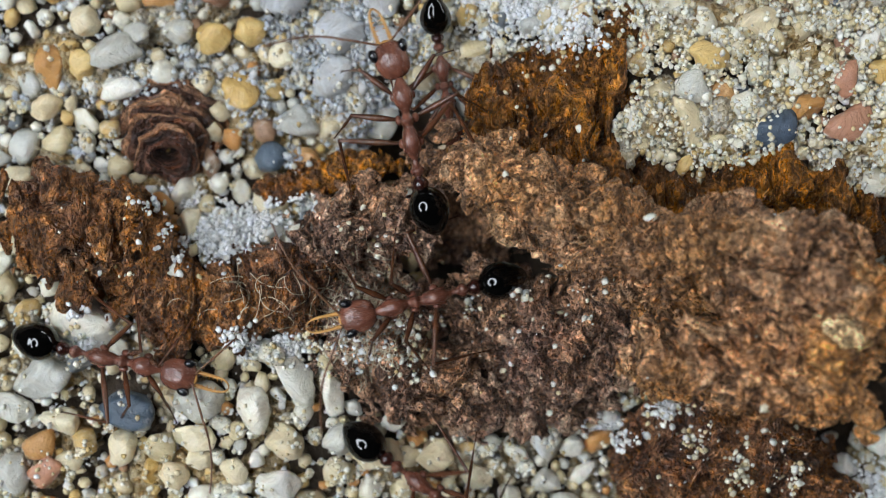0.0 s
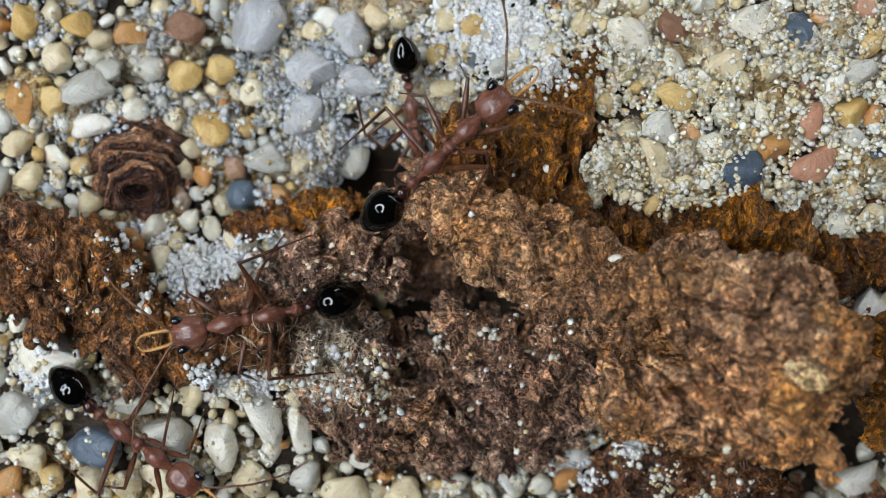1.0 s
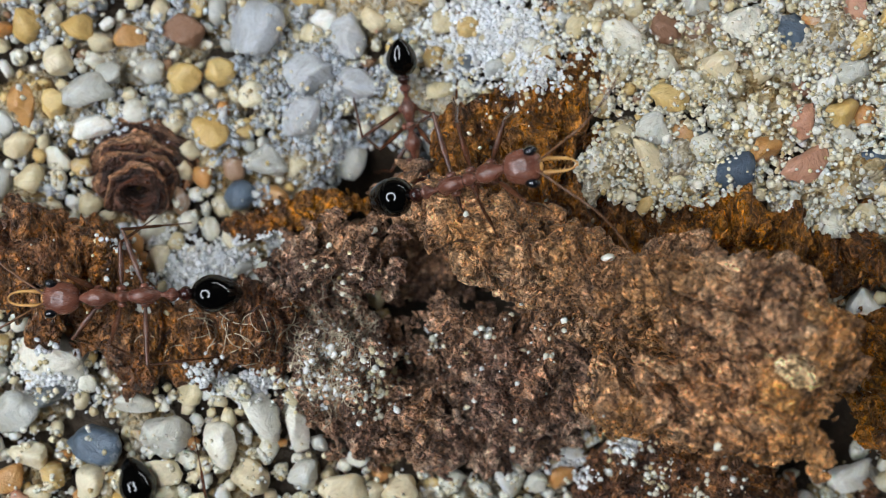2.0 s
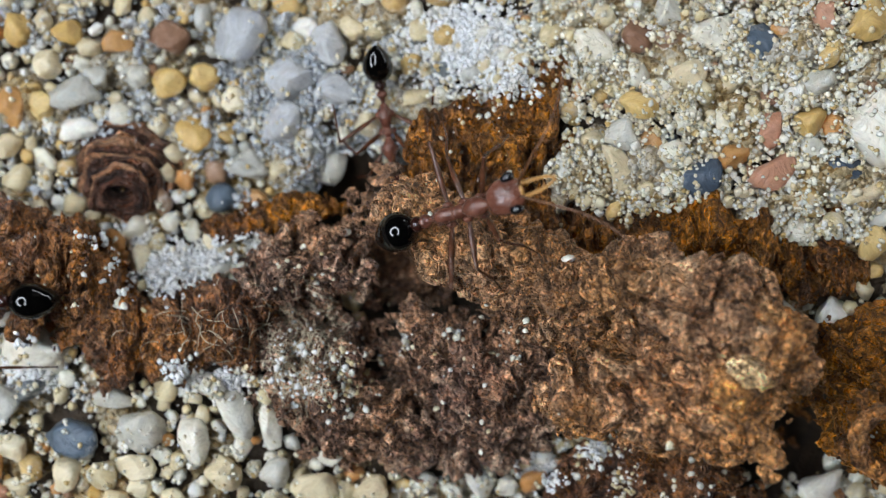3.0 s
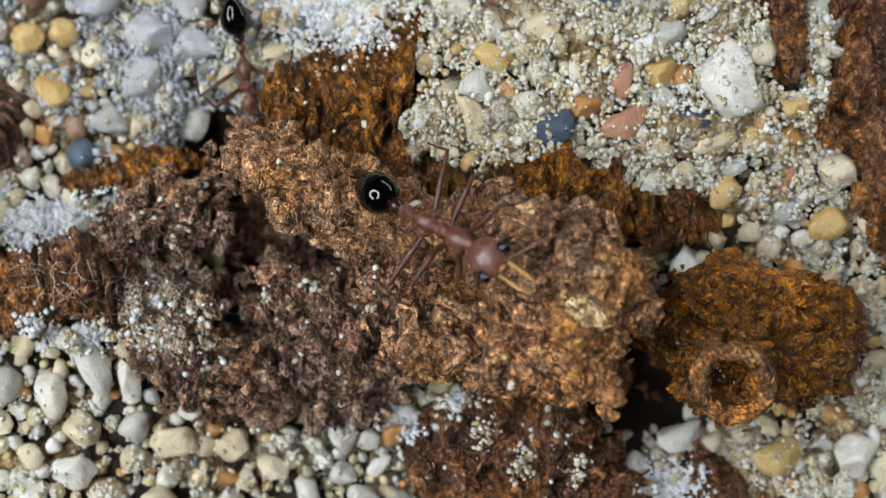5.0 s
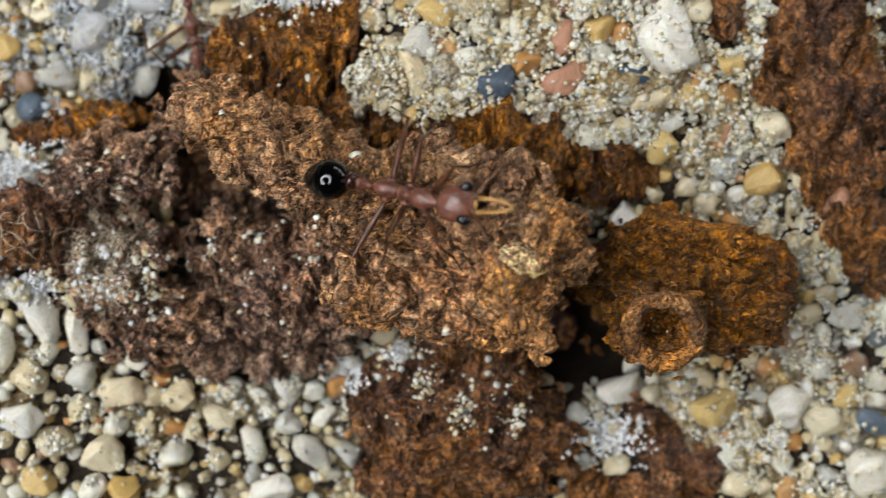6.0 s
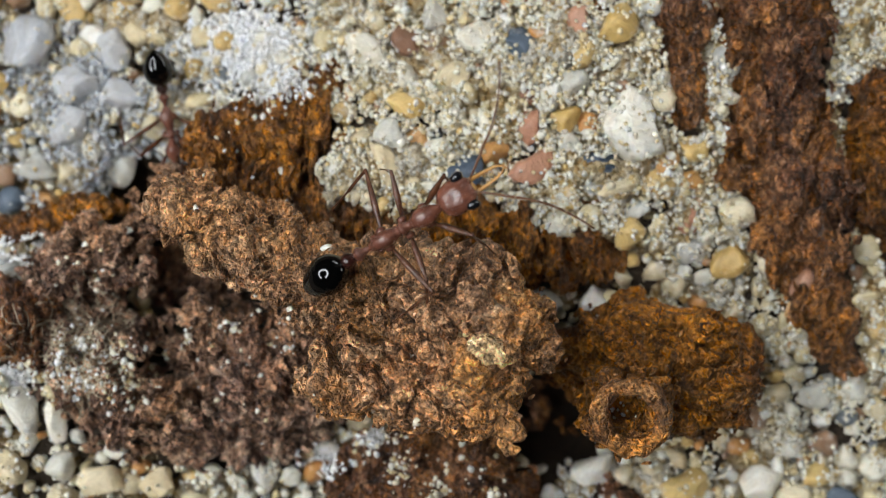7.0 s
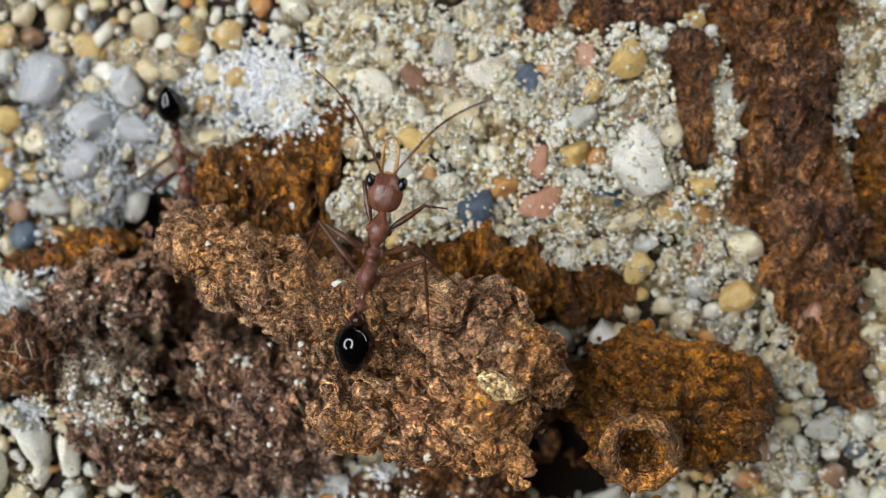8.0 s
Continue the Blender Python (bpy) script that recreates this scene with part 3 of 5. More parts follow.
def heap(name, label, places, sizes, material, level, seed, angular=0.4, settle=False):
    """Loose grains in one mesh."""
    r = np.random.default_rng(seed)
    shapes = [grain_shape(level, seed * 50 + k, angular) for k in range(14)]
    turns = turn_matrices(len(places), r)
    pick = r.integers(0, len(shapes), len(places))
    nv = len(shapes[0][0])
    verts = np.concatenate([s * (shapes[k][0] @ t.T) + p for s, k, t, p in zip(sizes, pick, turns, places)])
    faces = np.concatenate([shapes[k][1] + n * nv for n, k in enumerate(pick)])
    if settle:
        STONES.append((verts, faces))
    return tagged(new(name, array_mesh(name, verts, faces, material)), label, "sand", kind="stuff")


def room(x, y, r, slack):
    i, j = int(x // 3), int(y // 3)
    for a in (i - 1, i, i + 1):
        for b in (j - 1, j, j + 1):
            for X, Y, R in TAKEN.get((a, b), ()):
                if (X - x) ** 2 + (Y - y) ** 2 < (slack * (R + r)) ** 2:
                    return False
    return True


def take(x, y, r):
    TAKEN.setdefault((int(x // 3), int(y // 3)), []).append((x, y, r))


PEBBLE_MESHES = {}


def pebble(x, y, kind, long, wide, turn=0.0, up=0.0, angular=0.55, label="", rise=0.0):
    """One stone: its centre, lengths along and across in millimetres, and its turn in degrees."""
    n = len(PEBBLE_MESHES)
    v, f = grain_shape(3, 900 + n, min(0.4 + 0.65 * angular, 1.0))
    v = v / np.abs(v).max(0)
    me = array_mesh("pebble", v * (long / 2, wide / 2, min(long, wide) * 0.42), f, PEBBLES[kind])
    PEBBLE_MESHES[n] = me
    ob = new("pebble", me)
    z = float(ground_height(x, y)) + 0.30 * wide + rise
    m = pose(x, y, z, random.uniform(-12, 12), random.uniform(-12, 12), turn)
    STONES.append(((v * (long / 2, wide / 2, min(long, wide) * 0.42)) @ np.array(m.to_3x3()).T + (x, y, z), f))
    m.translation *= MM
    ob.matrix_basis = m
    words = {"cream": "smooth cream quartz pebble on pale sand", "white": "chalky white quartz pebble on pale sand", "grey": "translucent grey quartz pebble on sand",
             "yellow": "smooth honey-yellow quartz pebble on sand", "orange": "rough orange-brown pebble among sand grains", "pink": "pink feldspar pebble among sand grains",
             "slate": "dark blue-grey slate pebble among sand grains", "blue": "bluish-grey cloudy quartz stone in the hollow", "brown": "dull red-brown pebble among sand grains"}
    tagged(ob, label or words[kind], "pebble", "pebbles on the sand")
    take(x, y, (long + wide) / 4)
    return ob


pebble(8.4, 15.1, "white", 3.7, 3.1, -40, angular=.2)
pebble(11.8, 16.1, "brown", 2.4, 2.6, 0, angular=.5)
pebble(17.0, 16.0, "white", 3.7, 2.7, 10, angular=.8)
pebble(20.6, 15.2, "slate", 3.4, 2.4, -50, angular=.7)
pebble(11.7, 10.7, "yellow", 3.1, 2.3, -20, angular=.2)
pebble(15.2, 13.1, "cream", 3.0, 2.3, 10, angular=.4)
pebble(10.2, 6.2, "cream", 4.3, 2.0, -62, angular=.3)
pebble(10.5, 8.7, "grey", 2.6, 2.4, 0, angular=.6)
pebble(12.7, 8.3, "orange", 2.1, 1.8, 80, angular=.6)
pebble(16.3, 5.7, "slate", 3.2, 2.7, 20, angular=.8)
pebble(18.5, 7.2, "orange", 2.5, 2.3, 10, angular=.5)
pebble(20.9, 9.1, "pink", 2.9, 2.2, 60, angular=.8)
pebble(21.5, 5.8, "pink", 3.8, 2.9, 45, angular=.9)
pebble(22.6, 11.4, "white", 2.7, 1.9, 50, angular=.4)
pebble(23.7, 9.7, "yellow", 2.8, 2.3, 10, angular=.5)
pebble(24.4, 12.5, "grey", 2.6, 2.3, 30, angular=.4)
pebble(17.9, 9.4, "white", 2.5, 1.2, -70, angular=.8)
pebble(21.1, 11.4, "brown", 2.1, 1.3, 10, angular=.7)
pebble(28.5, 9.1, "white", 6.5, 4.6, -50, angular=.8)
pebble(24.1, 7.9, "grey", 2.0, 1.8, 0, angular=.3)
pebble(26.3, 6.4, "slate", 3.0, 2.2, 10, angular=.4)
pebble(27.7, 4.8, "cream", 3.8, 2.0, 20, angular=.3)
pebble(27.9, 16.9, "yellow", 3.9, 3.1, 25, angular=.6)
pebble(24.9, 17.1, "pink", 2.4, 2.0, 70, angular=.6)
pebble(13.9, 18.1, "grey", 2.6, 2.5, 0, angular=.6)
pebble(-13.3, 17.4, "white", 2.6, 1.7, -20, angular=.3)
pebble(-9.6, 17.3, "cream", 2.2, 2.1, 0, angular=.3)
pebble(3.3, 13.5, "cream", 3.2, 2.3, 80, angular=.3)
pebble(31.0, 11.1, "cream", 2.4, 2.3, 0, angular=.4)
pebble(36.2, 11.6, "white", 2.3, 1.4, -30, angular=.6)
pebble(36.1, 14.0, "grey", 3.1, 2.4, 80, angular=.5)
pebble(33.5, 7.4, "yellow", 2.6, 2.1, -20, angular=.4)
pebble(31.7, 6.5, "orange", 2.5, 1.8, 60, angular=.6)
pebble(33.5, 5.1, "orange", 2.1, 1.6, 0, angular=.3)
pebble(28.7, 0.8, "yellow", 3.0, 2.3, 75, angular=.2)
pebble(33.2, 1.8, "pink", 2.6, 1.7, 85, angular=.5)
pebble(37.2, 2.6, "cream", 3.2, 2.7, 0, angular=.3)
pebble(36.6, -1.0, "yellow", 3.5, 2.7, 20, angular=.3)
pebble(26.0, -4.4, "white", 3.4, 2.6, 40, angular=.9)
pebble(42.4, -3.0, "pink", 3.2, 2.2, 80, angular=.6)
pebble(42.2, -4.7, "orange", 2.7, 2.0, 0, angular=.5)
pebble(40.5, -0.8, "cream", 3.6, 2.4, 10, angular=.3)
pebble(39.1, -18.7, "white", 4.0, 3.6, 20, angular=.2)
pebble(33.4, -19.0, "yellow", 4.1, 3.2, 20, angular=.7)
pebble(45.9, -19.8, "slate", 3.7, 1.9, -20, angular=.4)
pebble(45.3, -23.5, "white", 4.5, 3.7, 30, angular=.4)
pebble(39.2, -24.9, "orange", 2.4, 2.1, 0, angular=.4)
pebble(43.6, -18.0, "yellow", 2.9, 2.1, 10, angular=.3)
pebble(41.9, -19.7, "cream", 3.3, 2.6, -30, angular=.3)
pebble(43.7, -11.6, "grey", 3.0, 2.4, 20, angular=.4)
pebble(35.7, -24.8, "cream", 3.1, 2.4, 10, angular=.4)
pebble(26.6, -17.6, "white", 4.0, 2.6, 20, angular=.9)
pebble(-30.1, -13.8, "slate", 4.8, 3.7, -5, angular=.9)
pebble(-24.8, -13.3, "grey", 4.1, 3.6, 25, angular=.2)
pebble(-15.5, -13.3, "white", 3.9, 2.0, 100, angular=.6)
pebble(-17.8, -11.9, "grey", 4.8, 2.4, 115, angular=.8)
pebble(-30.8, -17.0, "cream", 2.8, 2.5, 80, angular=.2)
pebble(-25.4, -16.3, "cream", 3.4, 2.5, -25, angular=.3)
pebble(-18.8, -16.5, "cream", 3.3, 3.1, 0, angular=.3)
pebble(-21.1, -14.1, "white", 3.6, 2.8, 80, angular=.9)
pebble(-14.8, -16.7, "grey", 2.8, 2.6, 20, angular=.4)
pebble(-12.0, -17.9, "cream", 3.9, 2.4, 5, angular=.8)
pebble(-7.6, -18.2, "cream", 3.5, 2.7, 5, angular=.7)
pebble(-27.3, -11.1, "grey", 3.2, 1.8, -10, angular=.7)
pebble(-35.2, -15.0, "cream", 3.6, 2.2, -20, angular=.3)
pebble(-36.7, -16.6, "orange", 3.0, 2.4, 10, angular=.4)
pebble(-36.4, -11.8, "grey", 5.0, 3.3, 10, angular=.2)
pebble(-38.5, -14.0, "grey", 3.3, 2.5, -40, angular=.3)
pebble(-28.8, -18.7, "yellow", 2.1, 1.6, 80, angular=.3)
pebble(-26.8, -19.0, "cream", 2.6, 2.2, -30, angular=.6)
pebble(-25.2, -17.7, "cream", 2.2, 1.7, -30, angular=.4)
pebble(-19.5, -20.0, "white", 3.9, 2.7, 0, angular=.4)
pebble(-36.4, -18.9, "pink", 2.9, 2.1, 35, angular=.8)
pebble(-38.9, -18.6, "grey", 4.1, 2.5, 100, angular=.2)
pebble(-5.0, -19.9, "cream", 3.0, 1.9, -20, angular=.5)
pebble(-10.8, -15.4, "white", 2.3, 1.8, 0, angular=.5)
pebble(0.4, -20.5, "grey", 2.3, 2.1, 0, angular=.3)
pebble(2.4, -17.9, "grey", 2.0, 1.8, 0, angular=.3)
pebble(3.3, -20.0, "white", 2.4, 1.5, 40, angular=.6)
pebble(-22.4, -18.7, "cream", 2.5, 2.1, 0, angular=.3)
for x, y, long, wide, turn in ((-18.6, 16.4, 5.4, 4.2, 60), (-14.4, 13.6, 4.4, 3.4, 20), (-15.4, 10.0, 3.8, 3.2, 80), (-10.8, 12.6, 3.4, 2.8, 10), (-11.4, 16.0, 4.0, 3.0, -50)):
    pebble(x, y, "blue", long, wide, turn, angular=0.6)
pebble(-31.1, 9.3, "white", 3.6, 2.1, -10, angular=.5)
pebble(-22.0, 9.0, "yellow", 3.6, 2.8, -50, angular=.2)
pebble(-18.8, 11.7, "cream", 2.7, 2.3, -30, angular=.2)
pebble(-24.2, 16.6, "brown", 3.3, 2.8, -20, angular=.4)
pebble(-28.0, 16.2, "orange", 2.8, 2.2, 10, angular=.3)
pebble(-21.4, 13.8, "yellow", 2.8, 2.6, 80, angular=.6)
pebble(-24.1, 13.2, "yellow", 2.8, 2.5, 20, angular=.5)
pebble(-31.3, 12.0, "grey", 4.4, 2.8, 20, angular=.3)
pebble(-34.0, 11.2, "yellow", 2.5, 2.3, 80, angular=.3)
pebble(-29.6, 13.3, "grey", 2.5, 2.1, 0, angular=.3)
pebble(-36.1, 11.0, "orange", 3.5, 2.4, 85, angular=.3)
pebble(-18.0, 6.8, "grey", 3.7, 2.7, -10, angular=.5)
pebble(-20.1, 4.1, "slate", 2.7, 2.3, 40, angular=.4)
pebble(-35.8, 17.2, "yellow", 3.0, 2.4, 70, angular=.4)
pebble(-11.8, 6.7, "grey", 3.8, 2.6, 40, angular=.4)
pebble(-17.3, 4.1, "orange", 2.8, 1.8, -30, angular=.4)
pebble(-20.4, 0.7, "cream", 3.2, 2.2, -20, angular=.4)
pebble(-25.9, -0.8, "cream", 2.6, 2.1, 80, angular=.4)
pebble(-32.1, 16.9, "yellow", 2.5, 2.1, 0, angular=.5)
pebble(-33.3, 14.4, "cream", 2.5, 2.4, 0, angular=.5)
pebble(-26.8, 13.6, "grey", 2.6, 2.1, 30, angular=.5)
pebble(-36.5, 8.1, "cream", 2.8, 2.1, 20, angular=.4)
pebble(2.1, -22.8, "grey", 4.0, 2.7, -40, angular=.5)
pebble(-13.6, -22.8, "cream", 3.7, 3.3, 10, angular=.3)
pebble(-18.2, -24.7, "yellow", 2.9, 2.5, -30, angular=.4)
pebble(-12.0, -25.6, "yellow", 2.9, 2.7, 30, angular=.3)
pebble(-0.8, -25.7, "white", 4.3, 2.8, 20, angular=.4)
pebble(-33.3, -7.8, "white", 5.0, 3.8, -35, angular=.9)


take(-27.8, 6.4, 3.4)


def gravel():
    r = np.random.default_rng(21)
    places, sizes = [], []
    for low, high, tries, slack in ((1.15, 1.6, 900, 0.78), (1.0, 1.4, 3000, 0.8), (0.65, 1.0, 9000, 0.74), (0.38, 0.65, 16000, 0.7)):
        x, y, s = r.uniform(-44, 60, tries), r.uniform(-30, 32, tries), r.uniform(low, high, tries)
        z = ground_height(x, y)
        fine = perlin(np.stack([x / 7 + 3, y / 7, 0 * x + 0.5], 1)) + np.where((x > 3) & (y > 0), 0.35, 0) + np.where((x > -19) & (x < -6) & (y > 5), 0.45, 0)
        wood = wood_depth(np.stack([x, y, z + 0.6], 1))
        keep = ((fine < 0.25) | (s < 0.6) | (r.random(tries) > 0.7)) & (wood > 0.35 * s) & (pit_depth(x, y) < 3.0) & ((low != 1.15) | ((y < -9) & (x < 8)))
        lift = r.uniform(0.0, 0.5, tries)
        for k in np.flatnonzero(keep):
            if room(x[k], y[k], s[k], slack):
                take(x[k], y[k], s[k])
                places.append((x[k], y[k], z[k] + s[k] * lift[k] - 0.1))
                sizes.append(s[k])
    places, sizes = np.array(places), np.array(sizes)
    big = sizes > 0.7
    heap("gravel", "loose rounded quartz gravel, cream, grey and orange", places[big], sizes[big], GRAVEL, 2, 31, 0.75, True)
    heap("coarse_sand", "coarse mixed quartz sand between the pebbles", places[~big], sizes[~big], GRAVEL, 1, 32, 0.4, True)


def fine_sand():
    r = np.random.default_rng(22)
    n = 125000
    x, y = r.uniform(-42, 56, n), r.uniform(-27, 24, n)
    z = ground_height(x, y)
    rich = np.clip((x - 1) / 4, 0, 1) * np.clip((y + 1) / 3, 0, 1) + np.clip(1.5 - np.hypot((x + 12.5) / 8, (y - 11) / 7), 0, 1) + 0.7 * np.clip((x - 27) / 5, 0, 1) + 0.5 * (x < -20) * (y > 4)
    flat = np.stack([x, y, 0 * x], 1)
    dens = 0.8 * perlin(flat / 4) + 0.5 * perlin(flat / 1.7 + 4) + 0.9 * np.clip(rich, 0, 1) - 0.35
    s = (0.13 + 0.16 * r.random(n) ** 1.6) * np.where(r.random(n) < 0.08, 1.8, 1)
    wood = wood_depth(np.stack([x, y, z + 0.6], 1))
    keep = (r.random(n) < np.clip(dens, 0.02, 0.75)) & (wood > 0.1) & (pit_depth(x, y) < 2.5)
    high = r.uniform(0, 1.4, n) * np.clip(0.3 + dens, 0.2, 1) + 0.6 * np.clip(rich, 0, 1) * np.clip(0.5 + perlin(flat / 2.5 + 8), 0, 1)
    q = np.stack([x, y, z - 0.35 + high], 1)
    # Grains in the hollow get the sand with shade painted in.
    deep = keep & (x < -3) & (y > 0.5)
    heap("grey_sand", "fine quartz sand in the hollow, its dim bluish shade painted in", q[deep], s[deep], DIM_SAND, 1, 35, 0.3)
    keep &= ~deep
    pale = keep & (x + 0.4 * y < 1)
    heap("white_sand", "fine bluish-white quartz sand between the pebbles", q[pale], s[pale], WHITE_SAND, 1, 34, 0.3)
    keep &= ~pale
    heap("fine_sand", "fine cream quartz sand filling gaps between pebbles", q[keep], s[keep], FINE_SAND, 1, 33, 0.3)


def bed_material():
    """Packed fine sand: a mosaic of tiny grains, bluish white to cream, with damp yellow stains."""
    m, nt, p = shader("packed_fine_sand", 0.4, Specular_IOR_Level=0.5)
    co = node(nt, "TexCoord").outputs["Object"]
    cell = node(nt, "TexVoronoi", Scale=2300.0)
    nt.links.new(co, cell.inputs["Vector"])
    one = node(nt, "SeparateColor")
    nt.links.new(cell.outputs["Color"], one.inputs[0])
    base = ramp(nt, one.outputs[0], [(0.0, (0.52, 0.44, 0.29)), (0.3, (0.66, 0.64, 0.57)), (0.6, (0.54, 0.50, 0.41)), (0.85, (0.48, 0.35, 0.16)), (1.0, (0.32, 0.24, 0.14))])
    tinted = noise_node(nt, 130, 4, 0.6, 0.6)
    base = mix(nt, ramp(nt, tinted, [(0.42, (0, 0, 0)), (0.58, (0.85, 0.85, 0.85))]), base, mix(nt, 1.0, base, (0.80, 0.64, 0.36), "MULTIPLY"))
    fine = noise_node(nt, 5200, 3, 0.6)
    base = mix(nt, 0.6, base, ramp(nt, fine, [(0.35, (0.5, 0.44, 0.34)), (0.6, (1, 1, 1))]), "MULTIPLY")
    nt.links.new(base, p.inputs["Base Color"])
    nt.links.new(ramp(nt, one.outputs[1], [(0.0, (0.7, 0.7, 0.7)), (1.0, (0.2, 0.2, 0.2))]), p.inputs["Roughness"])
    low = node(nt, "Math")
    low.operation = "SUBTRACT"
    low.inputs[0].default_value = 1.0
    nt.links.new(cell.outputs["Distance"], low.inputs[1])
    bump(nt, p, low.outputs[0], 1.0, 0.0004)
    return m


def sand_bed():
    """Packed fine sand round the stones, heaped in clumps with hollows between."""
    x, y = np.meshgrid(np.arange(-44, 58, 0.2), np.arange(-29, 27, 0.2), indexing="ij")
    flat = np.stack([x.ravel(), y.ravel(), 0 * x.ravel()], 1)
    a, b = flat[:, 0], flat[:, 1]
    rich = np.clip((a - 1) / 4, 0, 1) * np.clip((b + 1) / 3, 0, 1) + np.clip(1.6 - np.hypot((a + 12.5) / 8, (b - 11) / 7), 0, 1) + 0.6 * np.clip((a - 27) / 5, 0, 1) + 0.5 * (a < -20) * (b > 4)
    big, mid, small = perlin(flat / 4.2 + 31), perlin(flat / 1.7 + 12), perlin(flat / 0.62 + 7)
    h = -1.45 + 2.3 * big + 1.8 * (np.abs(mid) - 0.2) + 0.8 * np.abs(small) + 1.0 * np.clip(rich, 0, 1.2)
    h = np.where(h > 0.9, 0.9 + 0.5 * (h - 0.9), h) + 0.22 * np.abs(perlin(flat / 0.3 + 2))
    z = ground_height(a, b) + h
    z -= 5.0 * np.clip(pit_depth(a, b) - 1.0, 0, 3) 
    z -= 6 * np.clip(0.2 - wood_depth(np.stack([a, b, z + 0.4], 1)), 0, 1)
    n, m = x.shape
    i, j = np.meshgrid(np.arange(n - 1), np.arange(m - 1), indexing="ij")
    k = (i * m + j).ravel()
    me = array_mesh("sand_bed", np.stack([a, b, z], 1), np.stack([k, k + m, k + m + 1, k + 1], 1), bed_material())
    tagged(new("sand_bed", me), "packed fine white and cream sand round pebbles", "sand", kind="stuff")


sand_bed()
TREES = [BVHTree.FromPolygons((v * 1.0).tolist(), f.tolist()) for _, _, v, f in SOLID]


def top_at(x, y, default=None):
    """The height of the topmost wood, or of the ground, in millimetres."""
    best = float(ground_height(x, y)) if default is None else default
    for tree in TREES:
        hit = tree.ray_cast((x, y, 60), (0, 0, -1))
        if hit[0] is not None:
            best = max(best, hit[0].z)
    return best


def dust(name, label, spots, material=None):
    """Fine grains scattered on whatever lies below: spots of centre, radii and number."""
    r = np.random.default_rng(len(label) + int(abs(spots[0][0]) * 10))
    places, sizes = [], []
    for x, y, rx, ry, n, *pile in spots:
        for _ in range(n):
            a, b = r.normal(size=2) * 0.5
            s = 0.1 + 0.22 * r.random() ** 2
            X, Y = x + a * rx, y + b * ry
            heaped = sum(pile) * math.exp(-1.2 * (a * a + b * b)) * r.random()
            places.append((X, Y, top_at(X, Y) + s * 0.45 + heaped))
            sizes.append(s)
    heap(name, label, np.array(places), np.array(sizes), material or FINE_SAND, 1, 60 + int(abs(spots[0][1]) * 7), 0.5)


gravel()
fine_sand()


def crust():
    """Fine sand that has settled in clumps on the stones."""
    verts = np.concatenate([v for v, _ in STONES])
    starts = np.cumsum([0] + [len(v) for v, _ in STONES[:-1]])
    faces = np.concatenate([f + s for (_, f), s in zip(STONES, starts)])
    single = sum(len(f) for _, f in STONES[:-2])
    tree = BVHTree.FromPolygons(verts.tolist(), faces.tolist())
    r = np.random.default_rng(41)
    n = 75000
    x, y = r.uniform(-40, 52, n), r.uniform(-25, 22, n)
    flat = np.stack([x, y, 0 * x], 1)
    rich = np.clip((x - 1) / 4, 0, 1) * np.clip((y + 1) / 3, 0, 1) + np.clip(1.3 - np.hypot((x + 12.5) / 8, (y - 11) / 7), 0, 1) + 0.7 * np.clip((x - 27) / 5, 0, 1)
    clump = 1.5 * perlin(flat / 2.2 + 11) + 1.0 * perlin(flat / 0.9 + 5) + 0.6 * np.clip(rich, 0, 1) + 0.6 * (x < 2) * (y < -7) - 0.34
    places, sizes = [], []
    for k in np.flatnonzero(r.random(n) < np.clip(clump, 0, 1) * 1.4):
        hit = tree.ray_cast((x[k], y[k], 30), (0, 0, -1))
        if hit[0] is not None and hit[1].z > 0.2 and (hit[2] >= single or r.random() < 0.16):
            s = 0.10 + 0.20 * r.random() ** 1.5
            places.append((x[k], y[k], hit[0].z + s * r.uniform(0.2, 1.2)))
            sizes.append(s)
    heap("sand_crust", "fine white sand stuck in clumps on the pebbles", np.array(places), np.array(sizes), FINE_SAND, 1, 44, 0.5)


crust()
dust("sand_patch", "patch of fine white sand lying on bark", [(-23.6, -1.4, 2.6, 1.8, 1100, 1.6), (-20.6, -0.4, 2.0, 1.2, 420, 1.2), (-17.4, 0.7, 0.9, 0.6, 160, 0.8), (-33.6, -8.6, 2.2, 1.6, 1300, 1.8), (-12.8, -8.4, 2.6, 3.4, 140, 0.1), (-26.5, 1.2, 1.6, 1.0, 200, 0.6), (-18.6, -9.8, 1.4, 1.0, 260, 0.9),
     (-1.0, 15.9, 4.6, 3.4, 2600, 0.7), (2.4, 12.6, 1.6, 1.2, 200, 0.8), (-21.7, -9.4, 1.2, 1.4, 220, 0.9), (5.0, -16.5, 1.6, 1.0, 240, 0.35), (25.6, -21.1, 2.4, 2.0, 420, 0.4), (9.0, -14.6, 1.0, 0.7, 90, 0.3)], WHITE_SAND)
# Clumps in the hollow, coloured with the same painted shade.
dust("grey_patch", "clumped bluish-grey sand in the hollow", [
    (x + 2.6 * random.uniform(-1, 1), y + 2.6 * random.uniform(-1, 1), w, 0.8 * w, int(80 * w), 1.2 * w)
    for x, y in ((-19, 16), (-16, 16), (-18, 12), (-14, 12), (-11, 12), (-17, 9), (-13, 8), (-20, 14), (-15, 14), (-12, 15), (-16, 6)) for w in (1.2, 0.8)], DIM_SAND)
